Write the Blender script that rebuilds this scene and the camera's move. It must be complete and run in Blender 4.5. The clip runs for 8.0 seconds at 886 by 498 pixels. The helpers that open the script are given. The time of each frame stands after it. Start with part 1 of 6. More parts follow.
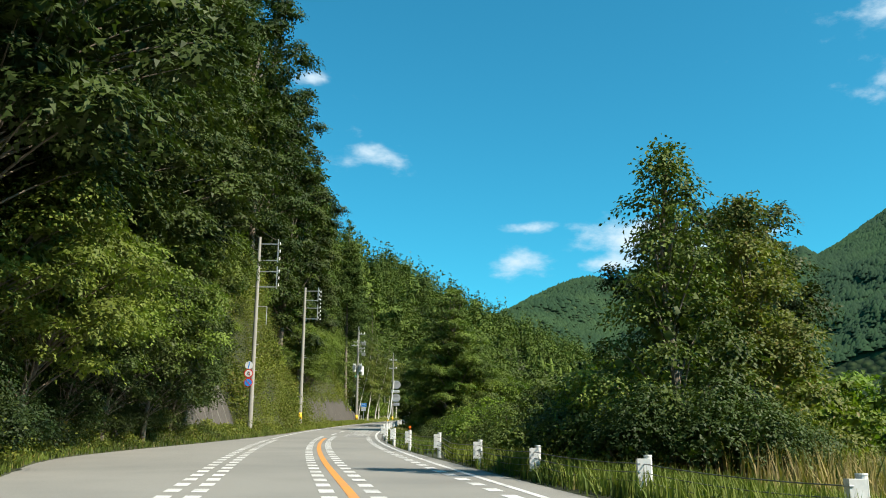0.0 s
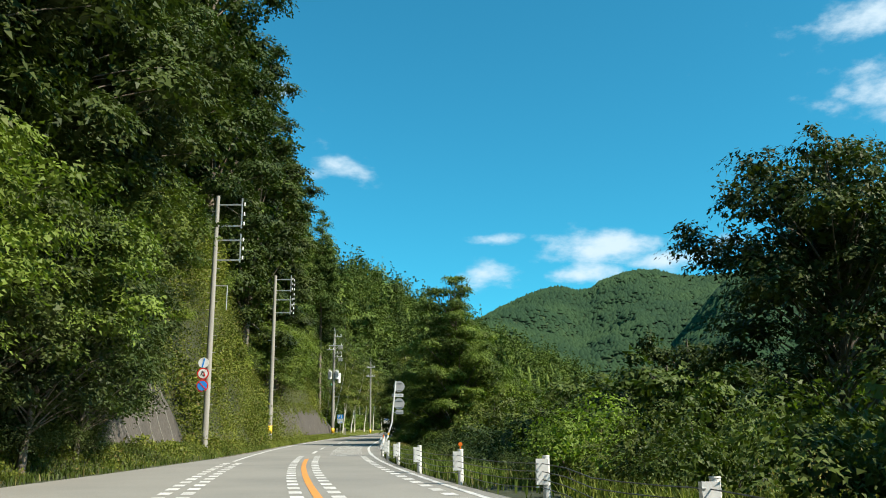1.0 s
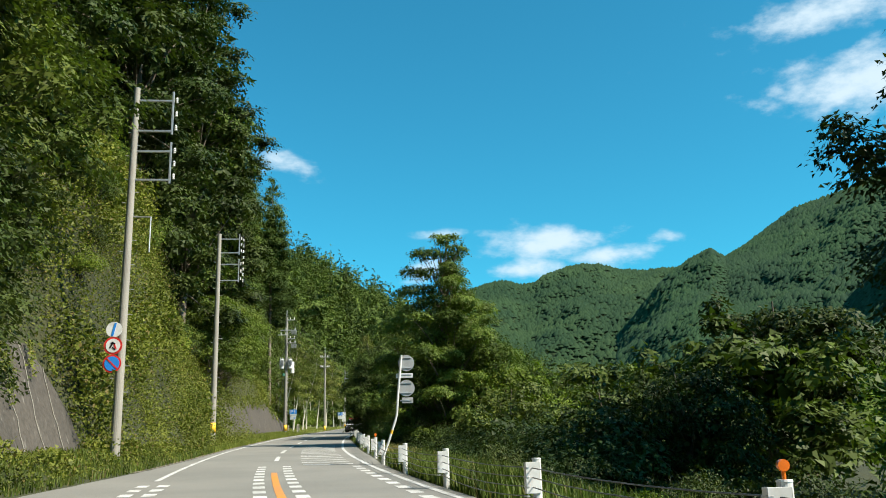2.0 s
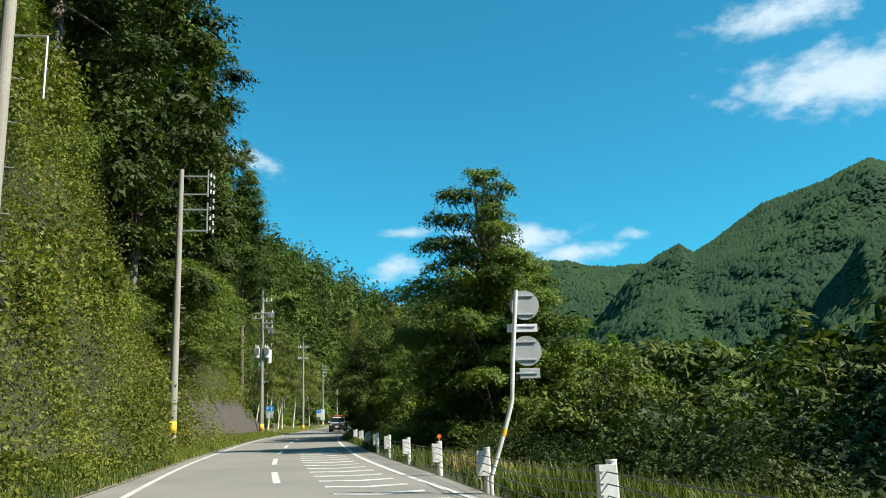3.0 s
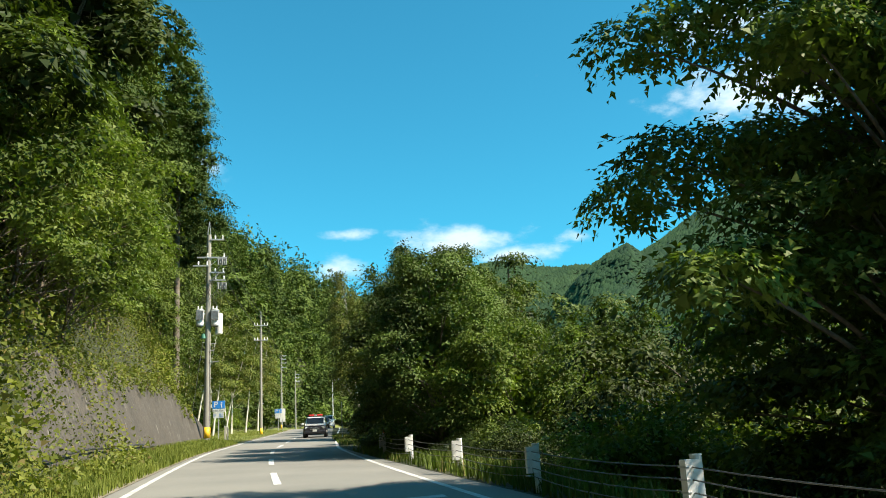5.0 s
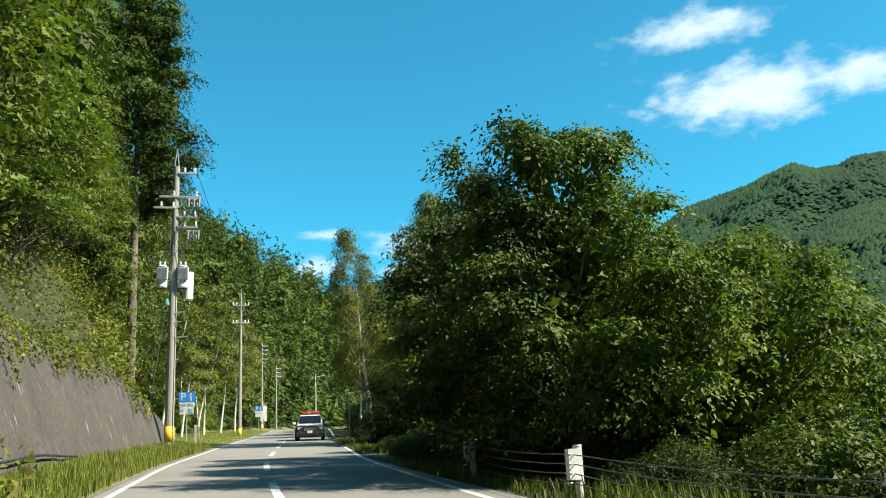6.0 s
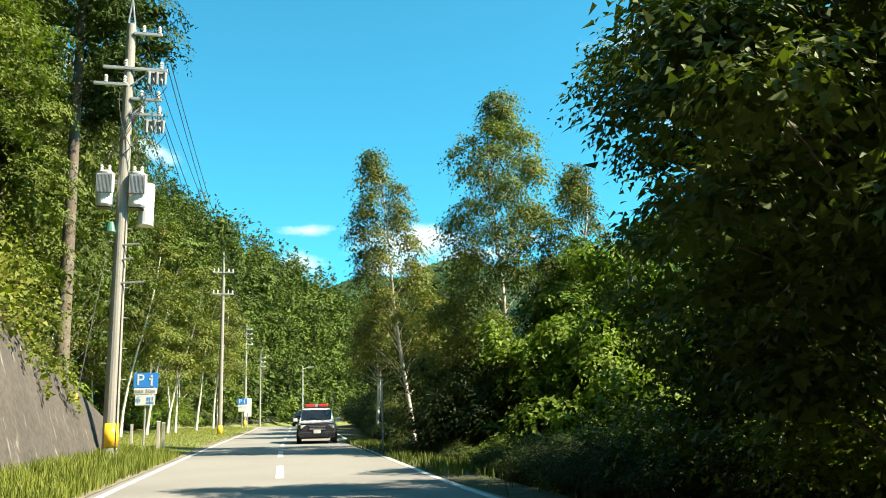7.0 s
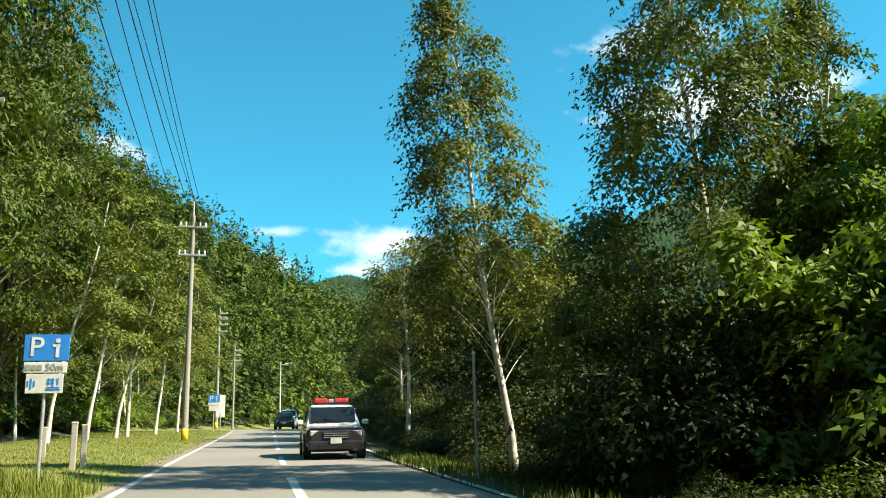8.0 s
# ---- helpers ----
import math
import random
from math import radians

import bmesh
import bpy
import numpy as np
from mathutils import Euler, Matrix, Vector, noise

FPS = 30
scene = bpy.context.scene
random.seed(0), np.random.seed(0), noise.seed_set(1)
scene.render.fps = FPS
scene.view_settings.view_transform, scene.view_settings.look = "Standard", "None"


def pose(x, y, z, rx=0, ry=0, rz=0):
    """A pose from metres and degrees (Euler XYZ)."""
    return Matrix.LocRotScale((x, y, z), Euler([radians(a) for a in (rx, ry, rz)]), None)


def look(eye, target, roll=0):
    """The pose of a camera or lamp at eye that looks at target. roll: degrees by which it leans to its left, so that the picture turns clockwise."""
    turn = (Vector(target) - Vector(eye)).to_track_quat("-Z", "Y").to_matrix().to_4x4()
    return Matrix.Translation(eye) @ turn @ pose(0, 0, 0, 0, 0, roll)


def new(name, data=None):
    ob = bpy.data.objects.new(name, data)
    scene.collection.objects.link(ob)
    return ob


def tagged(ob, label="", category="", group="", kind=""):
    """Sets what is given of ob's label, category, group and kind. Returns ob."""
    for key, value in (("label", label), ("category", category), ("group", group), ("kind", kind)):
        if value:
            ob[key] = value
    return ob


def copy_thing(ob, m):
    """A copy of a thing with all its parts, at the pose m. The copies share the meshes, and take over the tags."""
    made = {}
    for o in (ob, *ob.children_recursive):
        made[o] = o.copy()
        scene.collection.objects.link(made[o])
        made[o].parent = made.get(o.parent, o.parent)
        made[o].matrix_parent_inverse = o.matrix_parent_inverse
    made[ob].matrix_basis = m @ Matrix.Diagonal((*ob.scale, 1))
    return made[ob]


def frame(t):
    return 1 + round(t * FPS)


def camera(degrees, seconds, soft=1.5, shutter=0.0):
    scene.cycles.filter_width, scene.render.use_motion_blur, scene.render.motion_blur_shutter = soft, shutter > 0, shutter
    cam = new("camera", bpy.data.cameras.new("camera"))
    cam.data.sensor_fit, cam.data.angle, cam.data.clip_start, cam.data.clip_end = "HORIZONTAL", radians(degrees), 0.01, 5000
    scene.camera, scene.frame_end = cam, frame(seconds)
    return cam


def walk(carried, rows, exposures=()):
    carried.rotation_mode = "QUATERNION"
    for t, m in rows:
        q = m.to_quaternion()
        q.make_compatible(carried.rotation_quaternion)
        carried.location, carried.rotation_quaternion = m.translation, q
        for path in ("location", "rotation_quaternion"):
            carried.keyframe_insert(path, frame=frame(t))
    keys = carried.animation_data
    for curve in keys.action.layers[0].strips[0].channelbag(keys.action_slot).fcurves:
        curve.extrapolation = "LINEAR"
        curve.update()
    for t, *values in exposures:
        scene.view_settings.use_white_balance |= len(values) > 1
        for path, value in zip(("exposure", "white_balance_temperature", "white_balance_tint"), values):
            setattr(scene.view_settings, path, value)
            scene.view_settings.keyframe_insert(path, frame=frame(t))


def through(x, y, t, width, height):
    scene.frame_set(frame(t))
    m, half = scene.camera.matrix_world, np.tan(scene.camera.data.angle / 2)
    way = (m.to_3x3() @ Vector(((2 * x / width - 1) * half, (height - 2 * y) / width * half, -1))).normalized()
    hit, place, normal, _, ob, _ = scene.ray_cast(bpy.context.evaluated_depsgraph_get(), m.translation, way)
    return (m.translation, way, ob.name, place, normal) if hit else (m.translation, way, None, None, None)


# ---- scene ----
cam = camera(52.9, 8.0, soft=1.0)
METRES, EYE = 123.0, 1.3
ROWS = [
    (0.0, 0.0, 0.0, 0.0, -0.06, 13.64, -0.27),
    (0.5, -0.0107, 0.06, 0.0029, -0.39, 14.04, 0.03),
    (1.0, -0.021, 0.1196, 0.0058, -2.05, 14.4, 0.55),
    (1.5, -0.0312, 0.1805, 0.0092, -4.08, 14.21, 1.05),
    (3.0, -0.0577, 0.365, 0.0188, -7.62, 13.86, 2.08),
    (3.5, -0.0638, 0.4269, 0.0221, -8.58, 13.77, 2.44),
    (4.0, -0.0691, 0.4898, 0.0254, -9.5, 13.7, 2.72),
    (4.5, -0.0734, 0.5534, 0.0288, -10.36, 13.76, 2.88),
    (6.0, -0.0802, 0.7421, 0.0387, -12.86, 13.87, 2.46),
    (6.5, -0.0808, 0.8054, 0.0424, -13.56, 13.68, 2.25),
    (7.0, -0.081, 0.8684, 0.0461, -14.25, 13.65, 1.97),
    (7.5, -0.0803, 0.931, 0.0495, -15.11, 13.65, 1.66),
    (8.0, -0.0789, 0.9932, 0.053, -16.18, 13.8, 1.55),
]
walk(cam, [(t, pose(METRES * x, METRES * y, EYE + METRES * z, 90 + pitch, roll, yaw)) for t, x, y, z, yaw, pitch, roll in ROWS],
     exposures=[(0.0, 0.95, 6500, 10), (3.5, 0.93, 6450, 10), (4.7, 1.2, 6750, 10), (6.0, 1.22, 6600, 10), (6.5, 1.45, 6850, 10), (7.0, 1.68, 7100, 10), (7.5, 1.45, 6950, 10), (8.0, 1.4, 7000, 10)])

# ---------------------------------------------------------------- sky and sun
SUN_EL, SUN_AZ = 43.0, 117.0          # azimuth clockwise from +y
sun_dir = Vector((math.sin(radians(SUN_AZ)) * math.cos(radians(SUN_EL)), math.cos(radians(SUN_AZ)) * math.cos(radians(SUN_EL)), math.sin(radians(SUN_EL))))
sun = new("sun", bpy.data.lights.new("sun", "SUN"))
sun.data.energy, sun.data.angle, sun.data.color = 5.0, radians(0.5), (1.0, 0.92, 0.77)
sun.matrix_world = look((60, 0, 80), Vector((60, 0, 80)) - sun_dir)


def build_world():
    world = bpy.data.worlds.new("sky")
    world.use_nodes = True
    scene.world = world
    nt = world.node_tree
    N, K = nt.nodes, nt.links
    N.clear()

    def math_node(op, a, b=None, c=None, clamp=False):
        n = N.new("ShaderNodeMath")
        n.operation, n.use_clamp = op, clamp
        for i, v in enumerate((a, b, c)):
            if v is None:
                continue
            if isinstance(v, (int, float)):
                n.inputs[i].default_value = v
            else:
                K.new(v, n.inputs[i])
        return n.outputs[0]

    sky = N.new("ShaderNodeTexSky")
    sky.sky_type, sky.sun_disc = "NISHITA", False
    sky.sun_elevation, sky.sun_rotation = radians(SUN_EL), radians(SUN_AZ)
    sky.altitude, sky.air_density, sky.dust_density, sky.ozone_density = 800, 1.0, 0.1, 2.5
    co = N.new("ShaderNodeTexCoord")
    sep = N.new("ShaderNodeSeparateXYZ")
    K.new(co.outputs["Generated"], sep.inputs[0])
    x, y, z = sep.outputs
    az = math_node("MULTIPLY", math_node("ARCTAN2", x, y), 180 / math.pi)
    el = math_node("MULTIPLY", math_node("ARCSINE", z), 180 / math.pi)
    # small fair-weather clouds: (azimuth, elevation, half width, half height, density)
    clouds = [(-8.8, 24.2, 1.5, 0.55, 0.8), (-4.7, 19.5, 2.7, 1.1, 0.85), (-5.8, 20.9, 1.2, 0.6, 0.5), (5.2, 15.0, 2.2, 0.45, 0.85),
              (5.2, 12.7, 1.9, 0.85, 1.05), (12.8, 14.2, 4.2, 1.2, 1.1), (11.6, 12.6, 2.6, 0.8, 1.0), (17.0, 13.2, 3.5, 0.8, 0.9), (20.4, 14.1, 1.6, 0.5, 0.8),
              (31.0, 26.0, 5.0, 1.3, 0.95), (34.0, 21.6, 6.0, 2.0, 1.2), (40.6, 21.4, 3.0, 1.6, 1.0), (28.2, 22.0, 1.0, 0.7, 0.7),
              (-30, 30, 9, 2.5, 0.9), (70, 26, 12, 3.0, 1.0), (110, 32, 14, 3.5, 0.9), (-120, 28, 15, 3.5, 1.0), (170, 24, 16, 3.0, 1.0), (-75, 35, 10, 3.0, 0.9)]
    cov = None
    for a, e, w, h, d in clouds:
        dx = math_node("DIVIDE", math_node("SUBTRACT", az, a), w)
        dy = math_node("DIVIDE", math_node("SUBTRACT", el, e), h)
        r2 = math_node("ADD", math_node("MULTIPLY", dx, dx), math_node("MULTIPLY", dy, dy))
        m = math_node("MULTIPLY", math_node("POWER", 2.718, math_node("MULTIPLY", r2, -0.9)), d)
        cov = m if cov is None else math_node("MAXIMUM", cov, m)
    mp = N.new("ShaderNodeMapping")
    mp.inputs["Scale"].default_value = (1, 1, 2.0)
    K.new(co.outputs["Generated"], mp.inputs["Vector"])
    puff = N.new("ShaderNodeTexNoise")
    puff.inputs["Scale"].default_value, puff.inputs["Detail"].default_value, puff.inputs["Roughness"].default_value = 26, 7, 0.58
    K.new(mp.outputs[0], puff.inputs["Vector"])
    dens = math_node("ADD", cov, math_node("MULTIPLY", math_node("SUBTRACT", puff.outputs["Fac"], 0.5), 1.5))
    ramp = N.new("ShaderNodeMapRange")
    ramp.interpolation_type = "SMOOTHSTEP"
    for k, v in (("From Min", 0.3), ("From Max", 1.15), ("To Min", 0.0), ("To Max", 0.92)):
        ramp.inputs[k].default_value = v
    K.new(dens, ramp.inputs["Value"])
    tint = N.new("ShaderNodeMix")
    tint.data_type, tint.blend_type = "RGBA", "MULTIPLY"
    tint.inputs["Factor"].default_value = 1.0
    K.new(sky.outputs[0], tint.inputs["A"])
    tint.inputs["B"].default_value = SKY_TINT
    mix = N.new("ShaderNodeMix")
    mix.data_type = "RGBA"
    K.new(ramp.outputs[0], mix.inputs["Factor"])
    K.new(tint.outputs["Result"], mix.inputs["A"])
    mix.inputs["B"].default_value = CLOUD
    bg = N.new("ShaderNodeBackground")
    bg.inputs["Strength"].default_value = 0.09
    K.new(mix.outputs["Result"], bg.inputs["Color"])
    out = N.new("ShaderNodeOutputWorld")
    K.new(bg.outputs[0], out.inputs["Surface"])


SKY_TINT, CLOUD = (0.22, 1.05, 1.02, 1), (4.6, 5.6, 6.2, 1)
build_world()

# ---------------------------------------------------------------- materials
def material(name, base, rough=0.7, metal=0.0, vary=0.15, scale=4.0, fine=40.0, bump=0.2, bump_dist=0.01, second=None, spec=0.5, stretch=None):
    """A surface with variation at two scales; second: the colour that large stains tend to."""
    m = bpy.data.materials.new(name)
    m.use_nodes = True
    N, K = m.node_tree.nodes, m.node_tree.links
    b = N["Principled BSDF"]
    b.inputs["Roughness"].default_value, b.inputs["Metallic"].default_value = rough, metal
    b.inputs["Specular IOR Level"].default_value = spec
    geo = N.new("ShaderNodeTexCoord")
    big, small = N.new("ShaderNodeTexNoise"), N.new("ShaderNodeTexNoise")
    big.inputs["Scale"].default_value, big.inputs["Detail"].default_value = scale, 5
    small.inputs["Scale"].default_value, small.inputs["Detail"].default_value = fine, 4
    place = N.new("ShaderNodeMapping")
    place.inputs["Scale"].default_value = stretch or (1, 1, 1)
    K.new(geo.outputs["Object"], place.inputs["Vector"])
    K.new(place.outputs[0], big.inputs["Vector"])
    K.new(geo.outputs["Object"], small.inputs["Vector"])
    mix = N.new("ShaderNodeMix")
    mix.data_type = "RGBA"
    mix.inputs["A"].default_value = (*base, 1)
    mix.inputs["B"].default_value = (*(second or [c * 0.6 for c in base]), 1)
    ramp = N.new("ShaderNodeMapRange")
    ramp.inputs["From Min"].default_value, ramp.inputs["From Max"].default_value = 0.4, 0.68
    K.new(big.outputs["Fac"], ramp.inputs["Value"])
    K.new(ramp.outputs[0], mix.inputs["Factor"])
    hsv = N.new("ShaderNodeHueSaturation")
    val = N.new("ShaderNodeMapRange")
    val.inputs["From Min"].default_value, val.inputs["From Max"].default_value = 0.3, 0.7
    val.inputs["To Min"].default_value, val.inputs["To Max"].default_value = 1 - vary, 1 + vary
    K.new(small.outputs["Fac"], val.inputs["Value"])
    K.new(val.outputs[0], hsv.inputs["Value"])
    K.new(mix.outputs["Result"], hsv.inputs["Color"])
    K.new(hsv.outputs[0], b.inputs["Base Color"])
    if bump:
        bn = N.new("ShaderNodeBump")
        bn.inputs["Strength"].default_value, bn.inputs["Distance"].default_value = bump, bump_dist
        K.new(small.outputs["Fac"], bn.inputs["Height"])
        K.new(bn.outputs[0], b.inputs["Normal"])
    return m


def leaf_material(name, dark, light, warm=None, through=0.24, rough=0.55, patch=0.35, island=0.3):
    """Leaves: each differs in tone, light shines through them, and large patches shift the hue."""
    m = bpy.data.materials.new(name)
    m.use_nodes = True
    N, K = m.node_tree.nodes, m.node_tree.links
    b, out = N["Principled BSDF"], N["Material Output"]
    b.inputs["Roughness"].default_value = rough
    b.inputs["Specular IOR Level"].default_value = 0.16
    geo, info = N.new("ShaderNodeNewGeometry"), N.new("ShaderNodeObjectInfo")
    noise_n = N.new("ShaderNodeTexNoise")
    noise_n.inputs["Scale"].default_value, noise_n.inputs["Detail"].default_value = patch, 3
    K.new(geo.outputs["Position"], noise_n.inputs["Vector"])
    fac = N.new("ShaderNodeMath")
    fac.operation = "MULTIPLY_ADD"
    K.new(geo.outputs["Random Per Island"], fac.inputs[0])
    fac.inputs[1].default_value = island
    sub = N.new("ShaderNodeMapRange")
    sub.inputs["From Min"].default_value, sub.inputs["From Max"].default_value = 0.35, 0.65
    sub.inputs["To Min"].default_value, sub.inputs["To Max"].default_value = 0.0, 0.7
    K.new(noise_n.outputs["Fac"], sub.inputs["Value"])
    K.new(sub.outputs[0], fac.inputs[2])
    mix = N.new("ShaderNodeMix")
    mix.data_type = "RGBA"
    mix.inputs["A"].default_value, mix.inputs["B"].default_value = (*dark, 1), (*light, 1)
    K.new(fac.outputs[0], mix.inputs["Factor"])
    col = mix.outputs["Result"]
    if warm:
        pick = N.new("ShaderNodeMath")
        pick.operation = "GREATER_THAN"
        wn = N.new("ShaderNodeTexWhiteNoise")
        wn.noise_dimensions = "1D"
        K.new(geo.outputs["Random Per Island"], wn.inputs["W"])
        K.new(wn.outputs["Value"], pick.inputs[0])
        pick.inputs[1].default_value = 0.93
        m2 = N.new("ShaderNodeMix")
        m2.data_type = "RGBA"
        K.new(pick.outputs[0], m2.inputs["Factor"])
        K.new(col, m2.inputs["A"])
        m2.inputs["B"].default_value = (*warm, 1)
        col = m2.outputs["Result"]
    hsv = N.new("ShaderNodeHueSaturation")
    hue = N.new("ShaderNodeMapRange")
    hue.inputs["To Min"].default_value, hue.inputs["To Max"].default_value = 0.485, 0.515
    K.new(info.outputs["Random"], hue.inputs["Value"])
    K.new(hue.outputs[0], hsv.inputs["Hue"])
    K.new(col, hsv.inputs["Color"])
    K.new(hsv.outputs[0], b.inputs["Base Color"])
    tr = N.new("ShaderNodeBsdfTranslucent")
    bright = N.new("ShaderNodeMix")
    bright.data_type, bright.blend_type = "RGBA", "MULTIPLY"
    bright.inputs["Factor"].default_value = 1.0
    K.new(hsv.outputs[0], bright.inputs["A"])
    bright.inputs["B"].default_value = (1.05, 1.3, 0.4, 1)
    K.new(bright.outputs["Result"], tr.inputs["Color"])
    ms = N.new("ShaderNodeMixShader")
    ms.inputs["Fac"].default_value = through
    K.new(b.outputs[0], ms.inputs[1])
    K.new(tr.outputs[0], ms.inputs[2])
    K.new(ms.outputs[0], out.inputs["Surface"])
    return m


def canopy_material(name, lit, gap_shade, scale):
    """A far wooded slope: rounded crowns with the shade between them painted dark, in large patches of other tone."""
    m = bpy.data.materials.new(name)
    m.use_nodes = True
    N, K = m.node_tree.nodes, m.node_tree.links
    b = N["Principled BSDF"]
    b.inputs["Roughness"].default_value, b.inputs["Specular IOR Level"].default_value = 0.9, 0.1
    tc = N.new("ShaderNodeTexCoord")
    cells, big = N.new("ShaderNodeTexVoronoi"), N.new("ShaderNodeTexNoise")
    cells.inputs["Scale"].default_value, big.inputs["Scale"].default_value, big.inputs["Detail"].default_value = scale, scale * 0.12, 5
    for n in (cells, big):
        K.new(tc.outputs["Object"], n.inputs["Vector"])
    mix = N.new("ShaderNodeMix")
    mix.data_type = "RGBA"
    mix.inputs["A"].default_value, mix.inputs["B"].default_value = (*lit, 1), (*gap_shade, 1)
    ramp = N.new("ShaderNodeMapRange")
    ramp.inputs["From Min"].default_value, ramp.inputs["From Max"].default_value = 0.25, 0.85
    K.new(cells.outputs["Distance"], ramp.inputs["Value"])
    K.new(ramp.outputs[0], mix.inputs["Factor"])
    hsv = N.new("ShaderNodeHueSaturation")
    tone = N.new("ShaderNodeMapRange")
    tone.inputs["From Min"].default_value, tone.inputs["From Max"].default_value, tone.inputs["To Min"].default_value, tone.inputs["To Max"].default_value = 0.3, 0.7, 0.65, 1.4
    K.new(big.outputs["Fac"], tone.inputs["Value"])
    K.new(tone.outputs[0], hsv.inputs["Value"])
    K.new(mix.outputs["Result"], hsv.inputs["Color"])
    K.new(hsv.outputs[0], b.inputs["Base Color"])
    bump = N.new("ShaderNodeBump")
    bump.invert = True
    bump.inputs["Strength"].default_value, bump.inputs["Distance"].default_value = 0.8, 0.4 / scale
    K.new(cells.outputs["Distance"], bump.inputs["Height"])
    K.new(bump.outputs[0], b.inputs["Normal"])
    return m


def add_streaks(m, colour, scale=(7, 7, 0.7), low=0.6, high=0.7):
    """Pale drip marks running down a face."""
    N, K = m.node_tree.nodes, m.node_tree.links
    b = N["Principled BSDF"]
    base = b.inputs["Base Color"].links[0].from_socket
    tc, mp, n, ramp, mix = N.new("ShaderNodeTexCoord"), N.new("ShaderNodeMapping"), N.new("ShaderNodeTexNoise"), N.new("ShaderNodeMapRange"), N.new("ShaderNodeMix")
    mp.inputs["Scale"].default_value = scale
    n.inputs["Scale"].default_value, n.inputs["Detail"].default_value = 1.0, 3
    ramp.inputs["From Min"].default_value, ramp.inputs["From Max"].default_value, ramp.inputs["To Max"].default_value = low, high, 0.75
    mix.data_type = "RGBA"
    mix.inputs["B"].default_value = (*colour, 1)
    K.new(tc.outputs["Object"], mp.inputs["Vector"])
    K.new(mp.outputs[0], n.inputs["Vector"])
    K.new(n.outputs["Fac"], ramp.inputs["Value"])
    K.new(ramp.outputs[0], mix.inputs["Factor"])
    K.new(base, mix.inputs["A"])
    K.new(mix.outputs["Result"], b.inputs["Base Color"])


